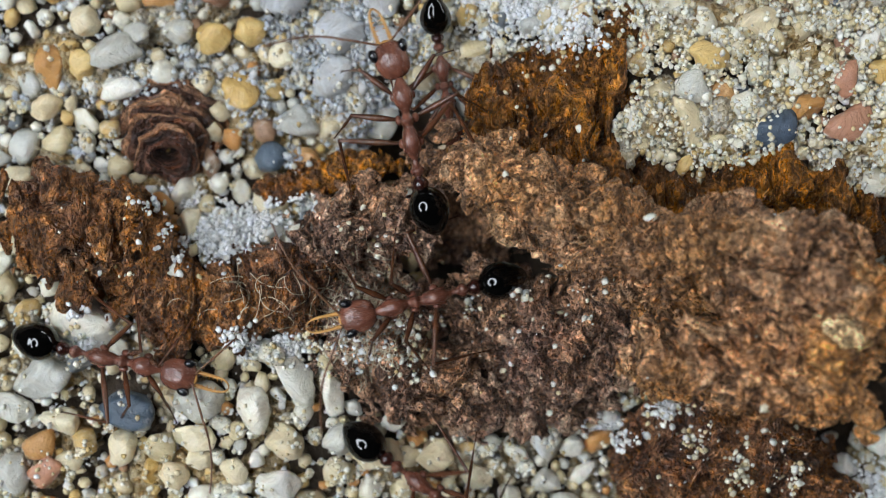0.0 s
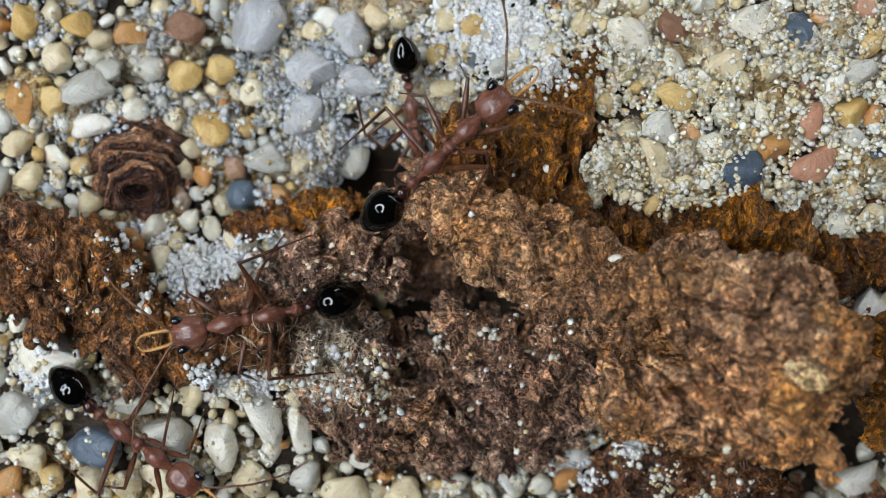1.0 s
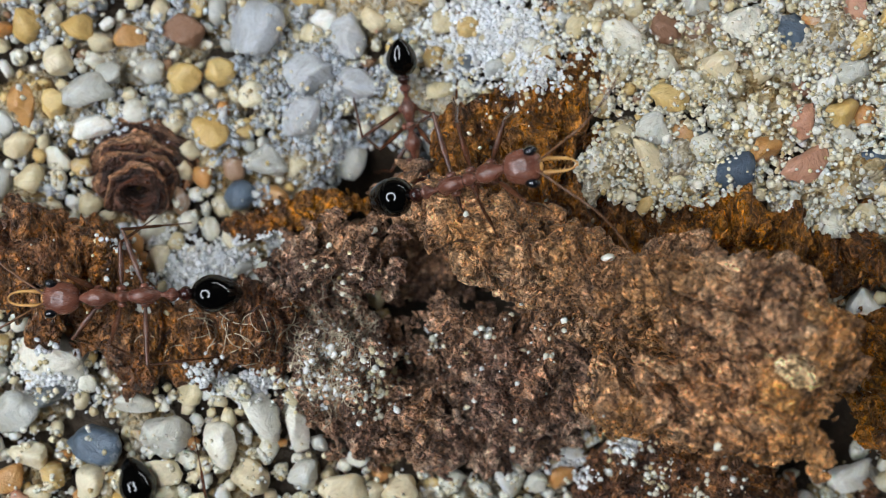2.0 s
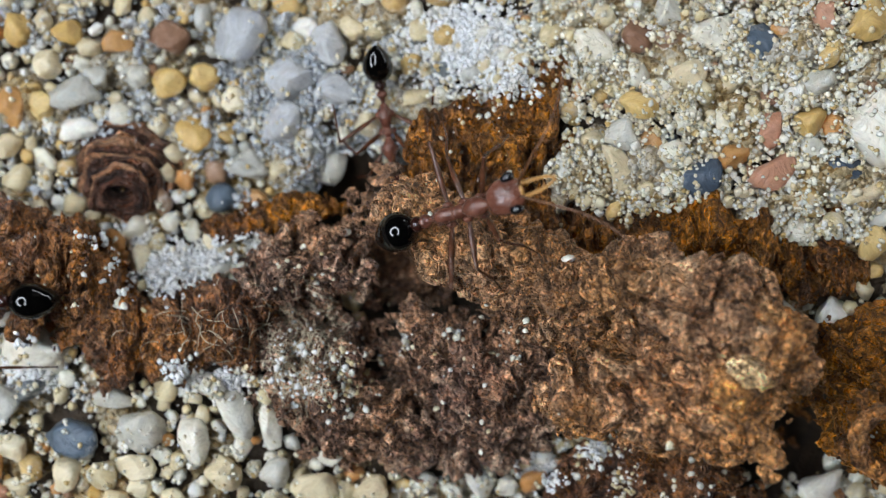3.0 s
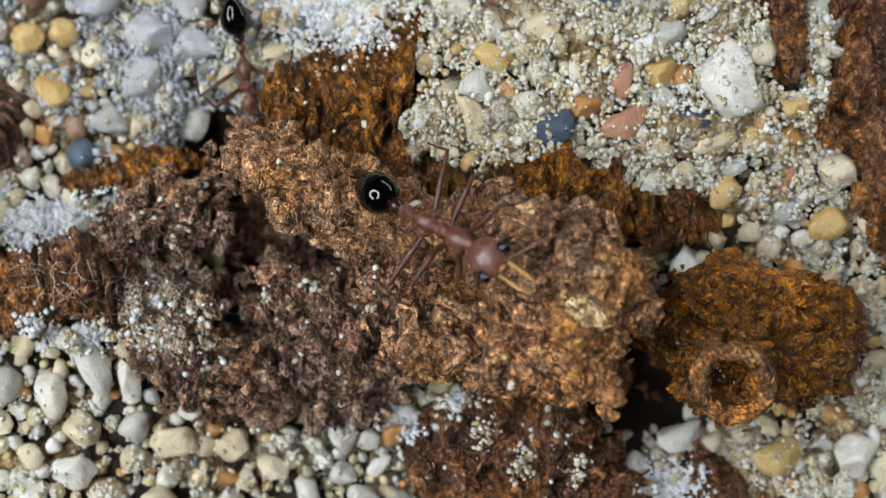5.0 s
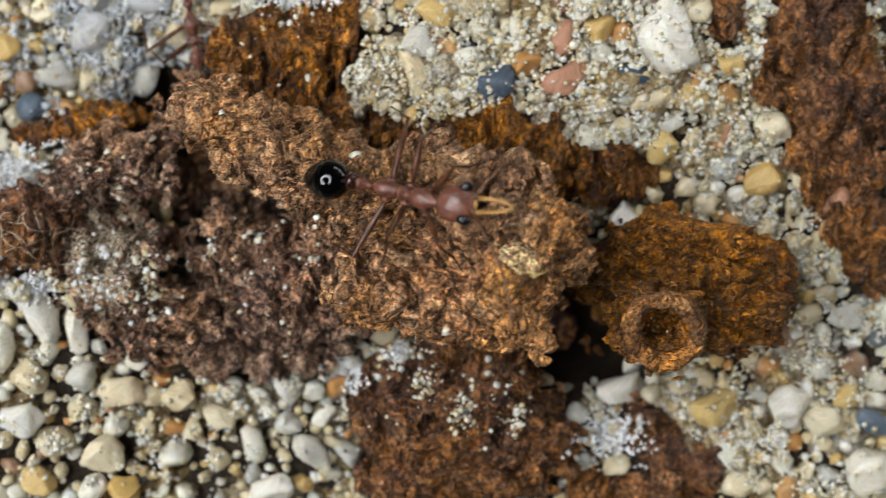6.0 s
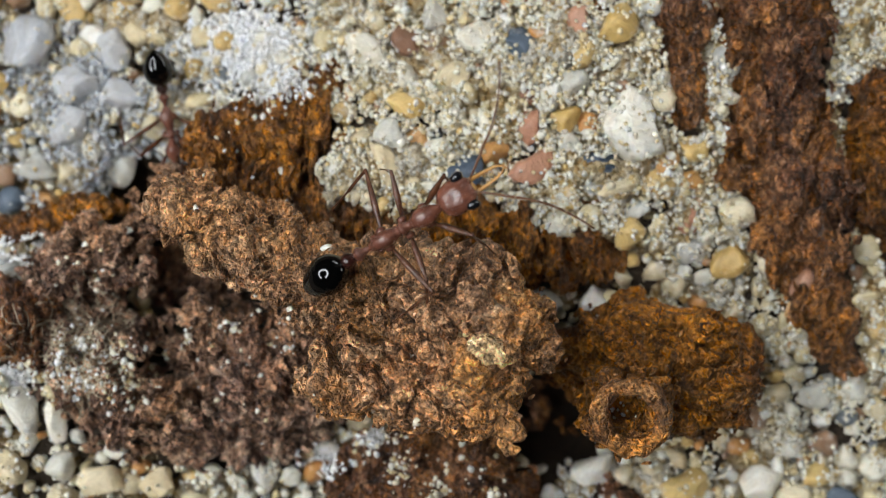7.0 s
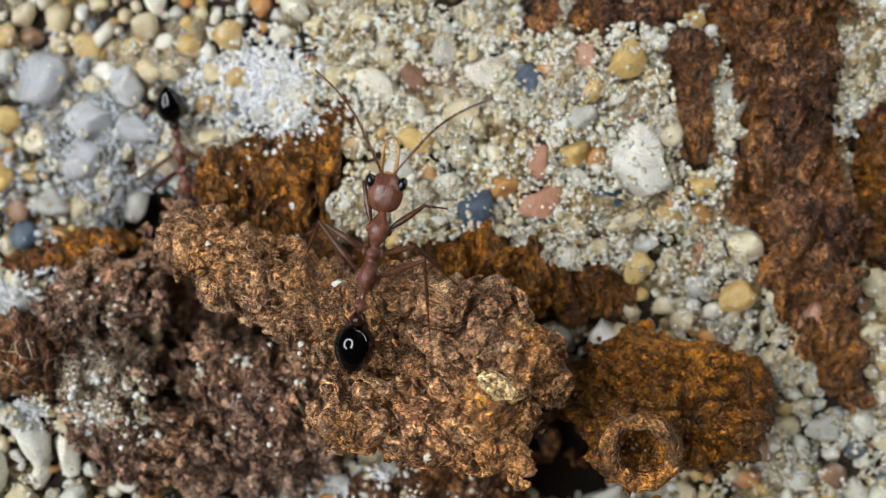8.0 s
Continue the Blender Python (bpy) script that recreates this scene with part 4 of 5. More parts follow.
# Real grains on the wood; the first three spots imitate glints on the chunk.
dust("sand_dust", "white sand grains dusting the rotten wood", [(14.0, -19.0, 1.0, 1.4, 60), (18.0, -19.5, 0.8, 1.2, 50), (11.0, -17.0, 0.9, 0.7, 50), (-9.5, -9.5, 1.6, 2.6, 120), (-3.0, -9.0, 7.0, 6.0, 40), (1.5, -5.5, 3.0, 2.0, 16), (-5.2, -7.0, 0.6, 0.5, 14), (-1.4, -6.0, 0.5, 0.6, 14), (3.0, -7.6, 0.5, 0.4, 10), (-12.5, -2.0, 4.0, 3.0, 30), (14.0, -17.5, 6.0, 4.0, 60), (0.0, 7.0, 5.0, 4.0, 16),
     (-30, -3, 5, 4, 24), (9.0, -15.0, 2.2, 1.0, 60), (2.0, 13.0, 4.0, 2.0, 160), (27.2, -11.8, 1.0, 0.8, 12), (-17.0, -9.6, 2.0, 1.0, 60)])


def speck(x, y, size, up=0.0):
    """A single white grain lying on the wood."""
    v, f = grain_shape(2, 700 + len(PEBBLE_MESHES), 0.6)
    PEBBLE_MESHES[len(PEBBLE_MESHES)] = me = array_mesh("sand_grain", v * size / 2, f, PEBBLES["white"])
    ob = new("sand_grain", me)
    ob.matrix_basis = pose(x * MM, y * MM, (top_at(x, y) + 0.3 * size + up) * MM)
    tagged(ob, "single white quartz grain stuck to brown wood", "sand grain", "white grains on the wood")


speck(6.3, -0.3, 0.85)
speck(16.9, -7.1, 0.85, 0.35)
speck(-9.6, 1.5, 0.6)
speck(-2.3, -10.9, 0.6)
speck(0.6, -12.2, 0.55)
speck(-3.0, 2.6, 0.5)
speck(2.5, 5.8, 0.7)
speck(8.9, 3.0, 1.0)
speck(-26.3, -3.8, 1.3)
speck(-25.8, -4.1, 0.8)
speck(12.1, -7.6, 0.5)


def root_hairs(name, label, x, y, spread, count, seed):
    """Pale dry root fibres lying over the wood."""
    r = np.random.default_rng(seed)
    pieces = []
    for _ in range(count):
        a, long = r.uniform(0, 2 * np.pi), r.uniform(1.0, 3.0)
        cx, cy = x + r.normal() * spread, y + r.normal() * spread * 1.3
        bend = r.normal() * 0.9
        pts = []
        for t in np.linspace(-0.5, 0.5, 6):
            px, py = cx + long * t * math.cos(a + bend * t), cy + long * t * math.sin(a + bend * t)
            pts.append((px, py, top_at(px, py) + 0.14, 0.034))
        pieces.append(tube(pts, 5, 2))
    tagged(new(name, array_mesh(name, *joined(*pieces), HAIR)), label, "root fibre", kind="stuff")


# ---- loose flakes, the rim and the pale knot: parts of the wood ----
def flake_mesh(name, material, seed):
    """A small curled splinter plate with an uneven outline."""
    r = np.random.default_rng(seed)
    n = 14
    a = np.arange(n) * 2 * np.pi / n
    rad = 1 + 0.28 * np.sin(2 * a + r.uniform(0, 6)) + 0.16 * np.sin(5 * a + r.uniform(0, 6)) + 0.1 * r.normal(size=n)
    x, y = rad * np.cos(a), 0.55 * rad * np.sin(a)
    rows = []
    for k, h in ((0.55, 0.12), (1.0, 0.10), (0.98, -0.06), (0.5, -0.08)):
        px, py = x * k, y * k
        rows.append(np.stack([px, py, h + 0.28 * px * px - 0.12 * py + 0.06 * r.normal(size=n)], 1))
    v = np.concatenate([*rows, [[0, 0, 0.12]], [[0, 0, -0.1]]])
    j = np.arange(n)
    f = [np.stack([k * n + j, (k + 1) * n + j, (k + 1) * n + (j + 1) % n, k * n + (j + 1) % n], 1) for k in range(3)]
    f.append(np.stack([0 * j + 4 * n, j, (j + 1) % n, (j + 1) % n], 1))
    f.append(np.stack([0 * j + 4 * n + 1, 3 * n + (j + 1) % n, 3 * n + j, 3 * n + j], 1))
    return array_mesh(name, v, np.concatenate(f), material, False)


def flakes(owner, which, x0, x1, y0, y1, count, seed, size=(0.28, 0.7)):
    """Loose flakes of a piece of wood, lying on its top."""
    r = np.random.default_rng(seed)
    ob, tree = LUMPS[owner], TREES[which]
    meshes = [flake_mesh("flake", ob.data.materials[0], seed * 20 + k) for k in range(6)]
    made = 0
    for _ in range(count * 6):
        x, y = r.uniform(x0, x1), r.uniform(y0, y1)
        hit = tree.ray_cast((x, y, 60), (0, 0, -1))
        if made >= count or hit[0] is None or hit[1].z < 0.25 or top_at(x, y) > hit[0].z + 0.1:
            continue
        s = r.uniform(*size)
        n = (hit[1] + Vector(r.normal(size=3) * 0.12)).normalized()
        m = n.to_track_quat("Z", "Y").to_matrix().to_4x4() @ pose(0, 0, 0, 0, 0, r.uniform(0, 360))
        m.translation = (hit[0] + n * 0.04 * s) * MM
        part = new("flake", meshes[made % 6])
        part.parent = ob
        part.matrix_basis = m @ Matrix.Diagonal((s, s, s, 1))
        made += 1


flakes("rotten_log", 0, -7, 22, -13, 6, 150, 1, (0.22, 0.5))
flakes("bark_ridge", 1, -6, 27, -3, 14, 90, 2)
flakes("hollow_twig", 2, 22, 39, -15, -3, 80, 3)
flakes("rotten_stump", 3, -18, 5, -16, 5, 170, 4)
flakes("bark_strip", 4, -39, -14, -10, 5, 110, 5)
flakes("bark_chunk", 5, 4, 22, -27, -12, 100, 6)
flakes("long_bark", 7, 36, 47, -9, 22, 60, 7)
flakes("edge_bark", 8, 46, 55, -8, 15, 24, 8)
flakes("bark_sliver", 9, 30, 36, 10, 19, 14, 9, (0.3, 0.6))
flakes("bark_tip", 10, 20, 33, 18, 23, 14, 10)


def blob_part(name, owner, at, radii, material, label, seed):
    v, f = BALL[3]
    v = v * (1 + 0.22 * perlin(v * 1.7 + seed) + 0.12 * perlin(v * 4.5 + seed))[:, None] * radii
    ob = new(name, array_mesh(name, v, f, material))
    ob.parent = LUMPS[owner]
    ob.matrix_basis = pose(at[0] * MM, at[1] * MM, at[2] * MM)
    tagged(ob, label)


blob_part("knot", "rotten_log", (17.4, -7.2, top_at(17.6, -7.2) - 0.45), (1.7, 1.25, 0.95), PALE_WOOD, "pale yellowish wood knot", 3)
blob_part("knot", "rotten_log", (15.6, -6.2, top_at(15.6, -6.2) - 0.45), (0.6, 1.8, 0.7), PALE_WOOD, "pale yellowish wood knot", 8)


def twig_rim():
    """The torn, rolled rim of the hollow twig."""
    n, k = 60, 12
    a, b = np.meshgrid(np.arange(n) * 2 * np.pi / n, np.arange(k) * 2 * np.pi / k, indexing="ij")
    rad = 2.15 + 0.62 * np.cos(b)
    v = np.stack([rad * np.cos(a), rad * np.sin(a), 0.75 * np.sin(b)], -1).reshape(-1, 3)
    v += np.stack([perlin(v / 0.9 + 7 * i) for i in range(3)], 1) * 0.35
    i, j = np.meshgrid(np.arange(n), np.arange(k), indexing="ij")
    f = np.stack([i * k + j, (i + 1) % n * k + j, (i + 1) % n * k + (j + 1) % k, i * k + (j + 1) % k], -1).reshape(-1, 4)
    ob = new("rim", array_mesh("rim", v, f, RIM_WOOD))
    ob.parent = LUMPS["hollow_twig"]
    ob.matrix_basis = pose(0.0270, -0.0119, 0.0114, 12, -12, 0)
    tagged(ob, "rolled torn rim of the hollow end")


twig_rim()

# ---- the ants ----
def smooth_rings(rings, k=4):
    """More rings between the given ones, along a smooth curve."""
    p = np.array(rings, float)
    q = np.concatenate([2 * p[:1] - p[1:2], p, 2 * p[-1:] - p[-2:-1]])
    out = []
    for i in range(len(p) - 1):
        a, b, c, d = q[i:i + 4]
        for t in np.arange(k) / k:
            out.append(0.5 * (2 * b + (c - a) * t + (2 * a - 5 * b + 4 * c - d) * t ** 2 + (3 * b - a - 3 * c + d) * t ** 3))
    return np.array([*out, p[-1]])


def loft(rings, n=20, k=4):
    """A closed body along x from rings of x, height, half width, half depth."""
    p = smooth_rings(rings, k)
    a = np.arange(n) * 2 * np.pi / n
    v = np.stack([p[:, :1] + 0 * a, np.maximum(p[:, 2:3], 0.01) * np.cos(a), p[:, 1:2] + np.maximum(p[:, 3:4], 0.01) * np.sin(a)], -1).reshape(-1, 3)
    m = len(p)
    i, j = np.meshgrid(np.arange(m - 1), np.arange(n), indexing="ij")
    f = np.stack([i * n + j, i * n + (j + 1) % n, (i + 1) * n + (j + 1) % n, (i + 1) * n + j], -1).reshape(-1, 4)
    v = np.concatenate([v, v[:n].mean(0, keepdims=True), v[-n:].mean(0, keepdims=True)])
    j = np.arange(n)
    caps = [np.stack([0 * j + m * n, (j + 1) % n, j, j], 1), np.stack([0 * j + m * n + 1, (m - 1) * n + j, (m - 1) * n + (j + 1) % n, (m - 1) * n + (j + 1) % n], 1)]
    if p[0, 0] > p[-1, 0]:
        f, caps = f[:, ::-1], [c[:, ::-1] for c in caps]
    return v, np.concatenate([f, *caps])


def tube(points, n=8, k=3):
    """A tapered limb through points of x, y, z, radius."""
    p = smooth_rings(points, k)
    d = np.gradient(p[:, :3], axis=0)
    d /= np.linalg.norm(d, axis=1)[:, None]
    side = np.cross(d, (0.02, 0.03, 1.0))
    side /= np.linalg.norm(side, axis=1)[:, None]
    up = np.cross(side, d)
    a = np.arange(n) * 2 * np.pi / n
    v = p[:, None, :3] + p[:, None, 3:4] * (np.cos(a)[None, :, None] * side[:, None] + np.sin(a)[None, :, None] * up[:, None])
    m = len(p)
    i, j = np.meshgrid(np.arange(m - 1), np.arange(n), indexing="ij")
    f = np.stack([i * n + j, (i + 1) * n + j, (i + 1) * n + (j + 1) % n, i * n + (j + 1) % n], -1).reshape(-1, 4)
    return v.reshape(-1, 3), f


def joined(*pieces):
    vs, fs, at = [], [], 0
    for v, f in pieces:
        vs.append(v)
        fs.append(f + at)
        at += len(v)
    return np.concatenate(vs), np.concatenate(fs)


def moved(piece, by, scale=(1, 1, 1)):
    return piece[0] * scale + by, piece[1]


def ellipsoid(at, radii, n=14):
    t = np.linspace(-1, 1, 9)
    r = np.sqrt(np.maximum(1 - t ** 2, 0.0004))
    return moved(loft(np.stack([t, 0 * t, r, r], 1), n, 2), at, radii)


ANT_MESHES = {}
NECK, WAIST, STALK = (2.85, 0.0, 2.1), (-2.55, 0.0, 1.95), (-3.8, 0.0, 1.9)
LEG_BASE = ((1.7, 0.5), (0.1, 0.45), (-1.5, 0.5))
LEG_LONG = ((3.0, 4.6), (3.3, 5.0), (4.4, 6.2))
LEG_NEUTRAL = ((4.3, 4.0), (-0.2, 5.4), (-4.8, 5.0))


def ant_meshes():
    """The shapes of one worker, in millimetres, each about its own joint."""
    def keep(name, piece, material):
        ANT_MESHES[name] = array_mesh(name, *piece, material)
    head = loft([(0, 0, 0.22, 0.25), (0.12, 0, 0.72, 0.55), (0.45, 0.02, 1.12, 0.8), (1.05, 0.05, 1.33, 0.9), (1.65, 0.05, 1.3, 0.86), (2.15, 0.0, 1.1, 0.7), (2.45, -0.05, 0.8, 0.5), (2.62, -0.08, 0.45, 0.3)], 24)
    v = head[0]
    v[:, 1] *= 0.87
    v[:, 2] += -0.10 * np.exp(-(v[:, 1] / 0.12) ** 2) * (v[:, 2] > 0.2) * (v[:, 0] < 1.6)
    clypeus = ellipsoid((2.4, 0, 0.12), (0.32, 0.42, 0.25))
    lobes = [ellipsoid((2.22, s * 0.34, 0.42), (0.3, 0.13, 0.13)) for s in (-1, 1)]
    keep("head", joined(head, *lobes), BODY_RED)
    keep("clypeus", clypeus, AMBER)
    keep("eye", ellipsoid((0, 0, 0), (0.50, 0.34, 0.42), 18), EYE_BLACK)
    for side, s in (("left", 1), ("right", -1)):
        jaw = tube([(0, 0, 0, 0.17), (0.45, 0.04 * s, 0, 0.13), (1.1, 0.06 * s, 0.02, 0.10), (1.65, 0.03 * s, 0.03, 0.08), (2.02, -0.14 * s, 0.03, 0.065), (2.15, -0.40 * s, 0.02, 0.03)])
        teeth = [tube([(x, 0.0, 0.01, 0.055), (x + 0.04, -long * s, 0.01, 0.01)], 6, 1) for x, long in ((0.55, 0.16), (0.85, 0.22), (1.1, 0.16), (1.35, 0.22), (1.6, 0.18))]
        keep("mandible_" + side, moved(joined(jaw, *teeth), (0, 0, 0), (1.2, 1.1, 1)), AMBER)
        pts = [(0, 0, 0, 0.09), (0.2, 0.03 * s, 0.05, 0.065), (1.4, 0.25 * s, 0.30, 0.075), (2.3, 0.45 * s, 0.40, 0.085)]
        whip = []
        for i in range(11):
            for d, w in ((0.04, 0.062), (0.2, 0.084), (0.34, 0.076)):
                u = i + d / 0.4
                whip.append((2.28 + 0.40 * u, (0.45 + 0.05 * u + 0.012 * u * u) * s, 0.41 - 0.01 * u - 0.002 * u * u, w * (1 - 0.025 * i)))
        whip.append((6.75, 2.45 * s, 0.02, 0.02))
        keep("antenna_" + side, moved(joined(tube(pts), tube(whip, 8, 1)), (0, 0, 0), (1.12, 1.12, 1)), FEELER)
    thorax = loft([(2.9, 0.12, 0.26, 0.28), (2.5, 0.15, 0.48, 0.48), (1.95, 0.22, 0.76, 0.68), (1.25, 0.24, 0.72, 0.68), (0.75, 0.08, 0.40, 0.44), (0.45, 0.0, 0.34, 0.34),
                   (0.05, 0.14, 0.56, 0.58), (-0.38, 0.0, 0.42, 0.42), (-0.7, 0.06, 0.55, 0.58), (-1.4, 0.18, 0.68, 0.68), (-2.05, 0.08, 0.6, 0.58), (-2.45, -0.06, 0.4, 0.4), (-2.7, -0.1, 0.2, 0.22)][::-1], 22)
    thorax[0][:, 1] *= 0.86
    hips = [ellipsoid((x, s * (y + 0.12), -0.42), (0.36, 0.26, 0.4)) for x, y in LEG_BASE for s in (-1, 1)]
    spir = [ellipsoid((-1.9, s * 0.5, 0.15), (0.3, 0.12, 0.2)) for s in (-1, 1)]
    keep("thorax", joined(thorax, *hips, *spir), BODY_RED)
    keep("petiole", loft([(-1.32, 0, 0.18, 0.2), (-1.1, 0.08, 0.42, 0.45), (-0.8, 0.1, 0.48, 0.52), (-0.45, 0.0, 0.24, 0.26), (0, 0, 0.18, 0.2), (0.2, 0, 0.15, 0.15)]), BODY_RED)
    keep("postpetiole", loft([(-1.0, 0, 0.3, 0.3), (-0.75, 0.03, 0.54, 0.52), (-0.4, 0.05, 0.52, 0.5), (-0.1, 0.0, 0.3, 0.3), (0.1, 0, 0.14, 0.14)]), chitin("dark_red_chitin", (0.02, 0.007, 0.005), (0.05, 0.015, 0.010), 0.12, coat=0.3))
    gaster = loft([(-4.6, -0.05, 0.03, 0.03), (-4.46, -0.03, 0.30, 0.28), (-4.15, 0, 0.66, 0.6), (-3.7, 0.02, 0.97, 0.88), (-3.0, 0.05, 1.28, 1.15), (-2.3, 0.08, 1.36, 1.24), (-1.65, 0.06, 1.16, 1.08), (-1.2, 0.03, 0.78, 0.75), (-0.98, 0, 0.42, 0.42), (-0.9, 0, 0.25, 0.25)], 28, 6)
    v = gaster[0]
    for x in (-2.55, -3.65, -4.2):
        v[:, 1:] *= 1 - 0.022 * np.exp(-((v[:, 0:1] - x) / 0.05) ** 2)
    keep("gaster", gaster, BLACK)
    for i, (a, b) in enumerate(LEG_LONG):
        keep("leg_%d" % i, joined(tube([(-0.05, 0, 0, 0.16), (0.25, 0, -0.05, 0.13), (0.4, 0, 0, 0.13), (a * 0.45, 0, 0.03, 0.23), (a * 0.85, 0, 0, 0.15), (a, 0, 0, 0.12)]), ellipsoid((a, 0, 0), (0.14, 0.13, 0.13), 8)), LEG_BROWN)
        t = b * 0.56
        segs = [ellipsoid((t + (b - t) * (q + 0.5) / 5, 0, -0.16 + 0.032 * q), ((b - t) / 9, 0.055, 0.055), 8) for q in range(5)]
        keep("shin_%d" % i, joined(tube([(0, 0, 0, 0.125), (t * 0.3, 0, 0.02, 0.10), (t * 0.8, 0, -0.1, 0.12), (t, 0, -0.16, 0.11)]),
                                   tube([(t, 0, -0.16, 0.07), (b * 0.8, 0, -0.1, 0.05), (b - 0.05, 0, 0, 0.045)]), *segs,
                                   tube([(b - 0.1, 0, 0, 0.04), (b + 0.1, 0.12, 0.02, 0.012)], 5, 1), tube([(b - 0.1, 0, 0, 0.04), (b + 0.1, -0.12, 0.02, 0.012)], 5, 1)), LEG_BROWN)


def child(name, mesh, parent, at, label="", turn=(0, 0, 0)):
    ob = new(name, ANT_MESHES[mesh])
    ob.parent = parent
    ob.matrix_basis = pose(at[0] * MM, at[1] * MM, at[2] * MM, *turn)
    return tagged(ob, label)


def ant(label):
    """An ant with its moving parts; returns them by name."""
    root = tagged(new("ant"), label, "ant", "ants on the wood")
    p = {"root": root}
    p["thorax"] = child("thorax", "thorax", root, (0, 0, 2))
    p["head"] = child("head", "head", root, NECK)
    for side, s in (("left", 1), ("right", -1)):
        child("eye", "eye", p["head"], (1.95, s * 1.03, 0.34), "large glossy black eye", (0, 0, s * 12))
        p["jaw_" + side] = child("mandible", "mandible_" + side, p["head"], (2.4, s * 0.44, -0.1), "long toothed amber mandible")
        p["antenna_" + side] = child("antenna", "antenna_" + side, p["head"], (2.42, s * 0.33, 0.35), "thin brown antenna", (0, 0, s * 22))
    child("clypeus", "clypeus", p["head"], (0, 0, 0), "yellowish front plate of the face")
    p["petiole"] = child("petiole", "petiole", root, WAIST)
    p["gaster"] = child("gaster", "gaster", root, STALK, "glossy black gaster")
    child("postpetiole", "postpetiole", p["gaster"], (0, 0, 0), "dark red glossy waist joint")
    for i, (x, y) in enumerate(LEG_BASE):
        for s in (1, -1):
            leg = child("leg", "leg_%d" % i, root, (x, s * y, 1.5))
            p["leg", i, s] = leg
            p["shin", i, s] = child("shin", "shin_%d" % i, leg, (LEG_LONG[i][0], 0, 0))
    return p


root_hairs("root_fibres", "pale dry root fibres on the rotten stump", -12.8, -7.6, 1.6, 240, 5)
root_hairs("bark_fibres", "thin pale fibres on the bark strip", -20.5, -5.5, 2.2, 26, 6)
ant_meshes()
ANTS = {
    "climber": ant("red-brown bull ant with black gaster climbing the rotten log"),
    "runner": ant("red-brown bull ant running over the dark wood"),
    "walker": ant("red-brown bull ant walking over the pebbles"),
    "leaver": ant("red-brown bull ant with black gaster leaving over pebbles"),
    "prober": ant("dark bull ant with its head down in a crevice"),
}


def aimed(at, to, up):
    """A pose at a place, with x towards another place and z near up; millimetres."""
    x = (to - at).normalized()
    y = up.cross(x).normalized()
    z = x.cross(y)
    m = Matrix((x, y, z)).transposed().to_4x4()
    m.translation = at
    return m


def scaled(m):
    """The pose in metres."""
    m = m.copy()
    m.translation *= MM
    return m


def leg_poses(base, foot, long, lean, side):
    """The poses of leg and shin, in ant and in leg space, that reach the foot with the knee up."""
    a, b = long
    way = foot - base
    dist = min(max(way.length, abs(a - b) + 0.3), a + b - 0.15)
    way.normalize()
    up = Vector((lean, 0.35 * side, 0.9)).normalized()
    up = (up - way * way.dot(up)).normalized()
    along = (a * a - b * b + dist * dist) / (2 * dist)
    knee = base + way * along + up * math.sqrt(max(a * a - along * along, 0))
    one = aimed(base, knee, Vector((0, 0, 1)) if abs((knee - base).normalized().z) < 0.97 else way)
    two = aimed(knee, base + way * dist, Vector((0, 0, 1)))
    return one, one.inverted() @ two


def body_at(rows, t):
    times = [r[0] for r in rows]
    return [float(np.interp(t, times, [r[k] for r in rows])) for k in range(1, 8)]


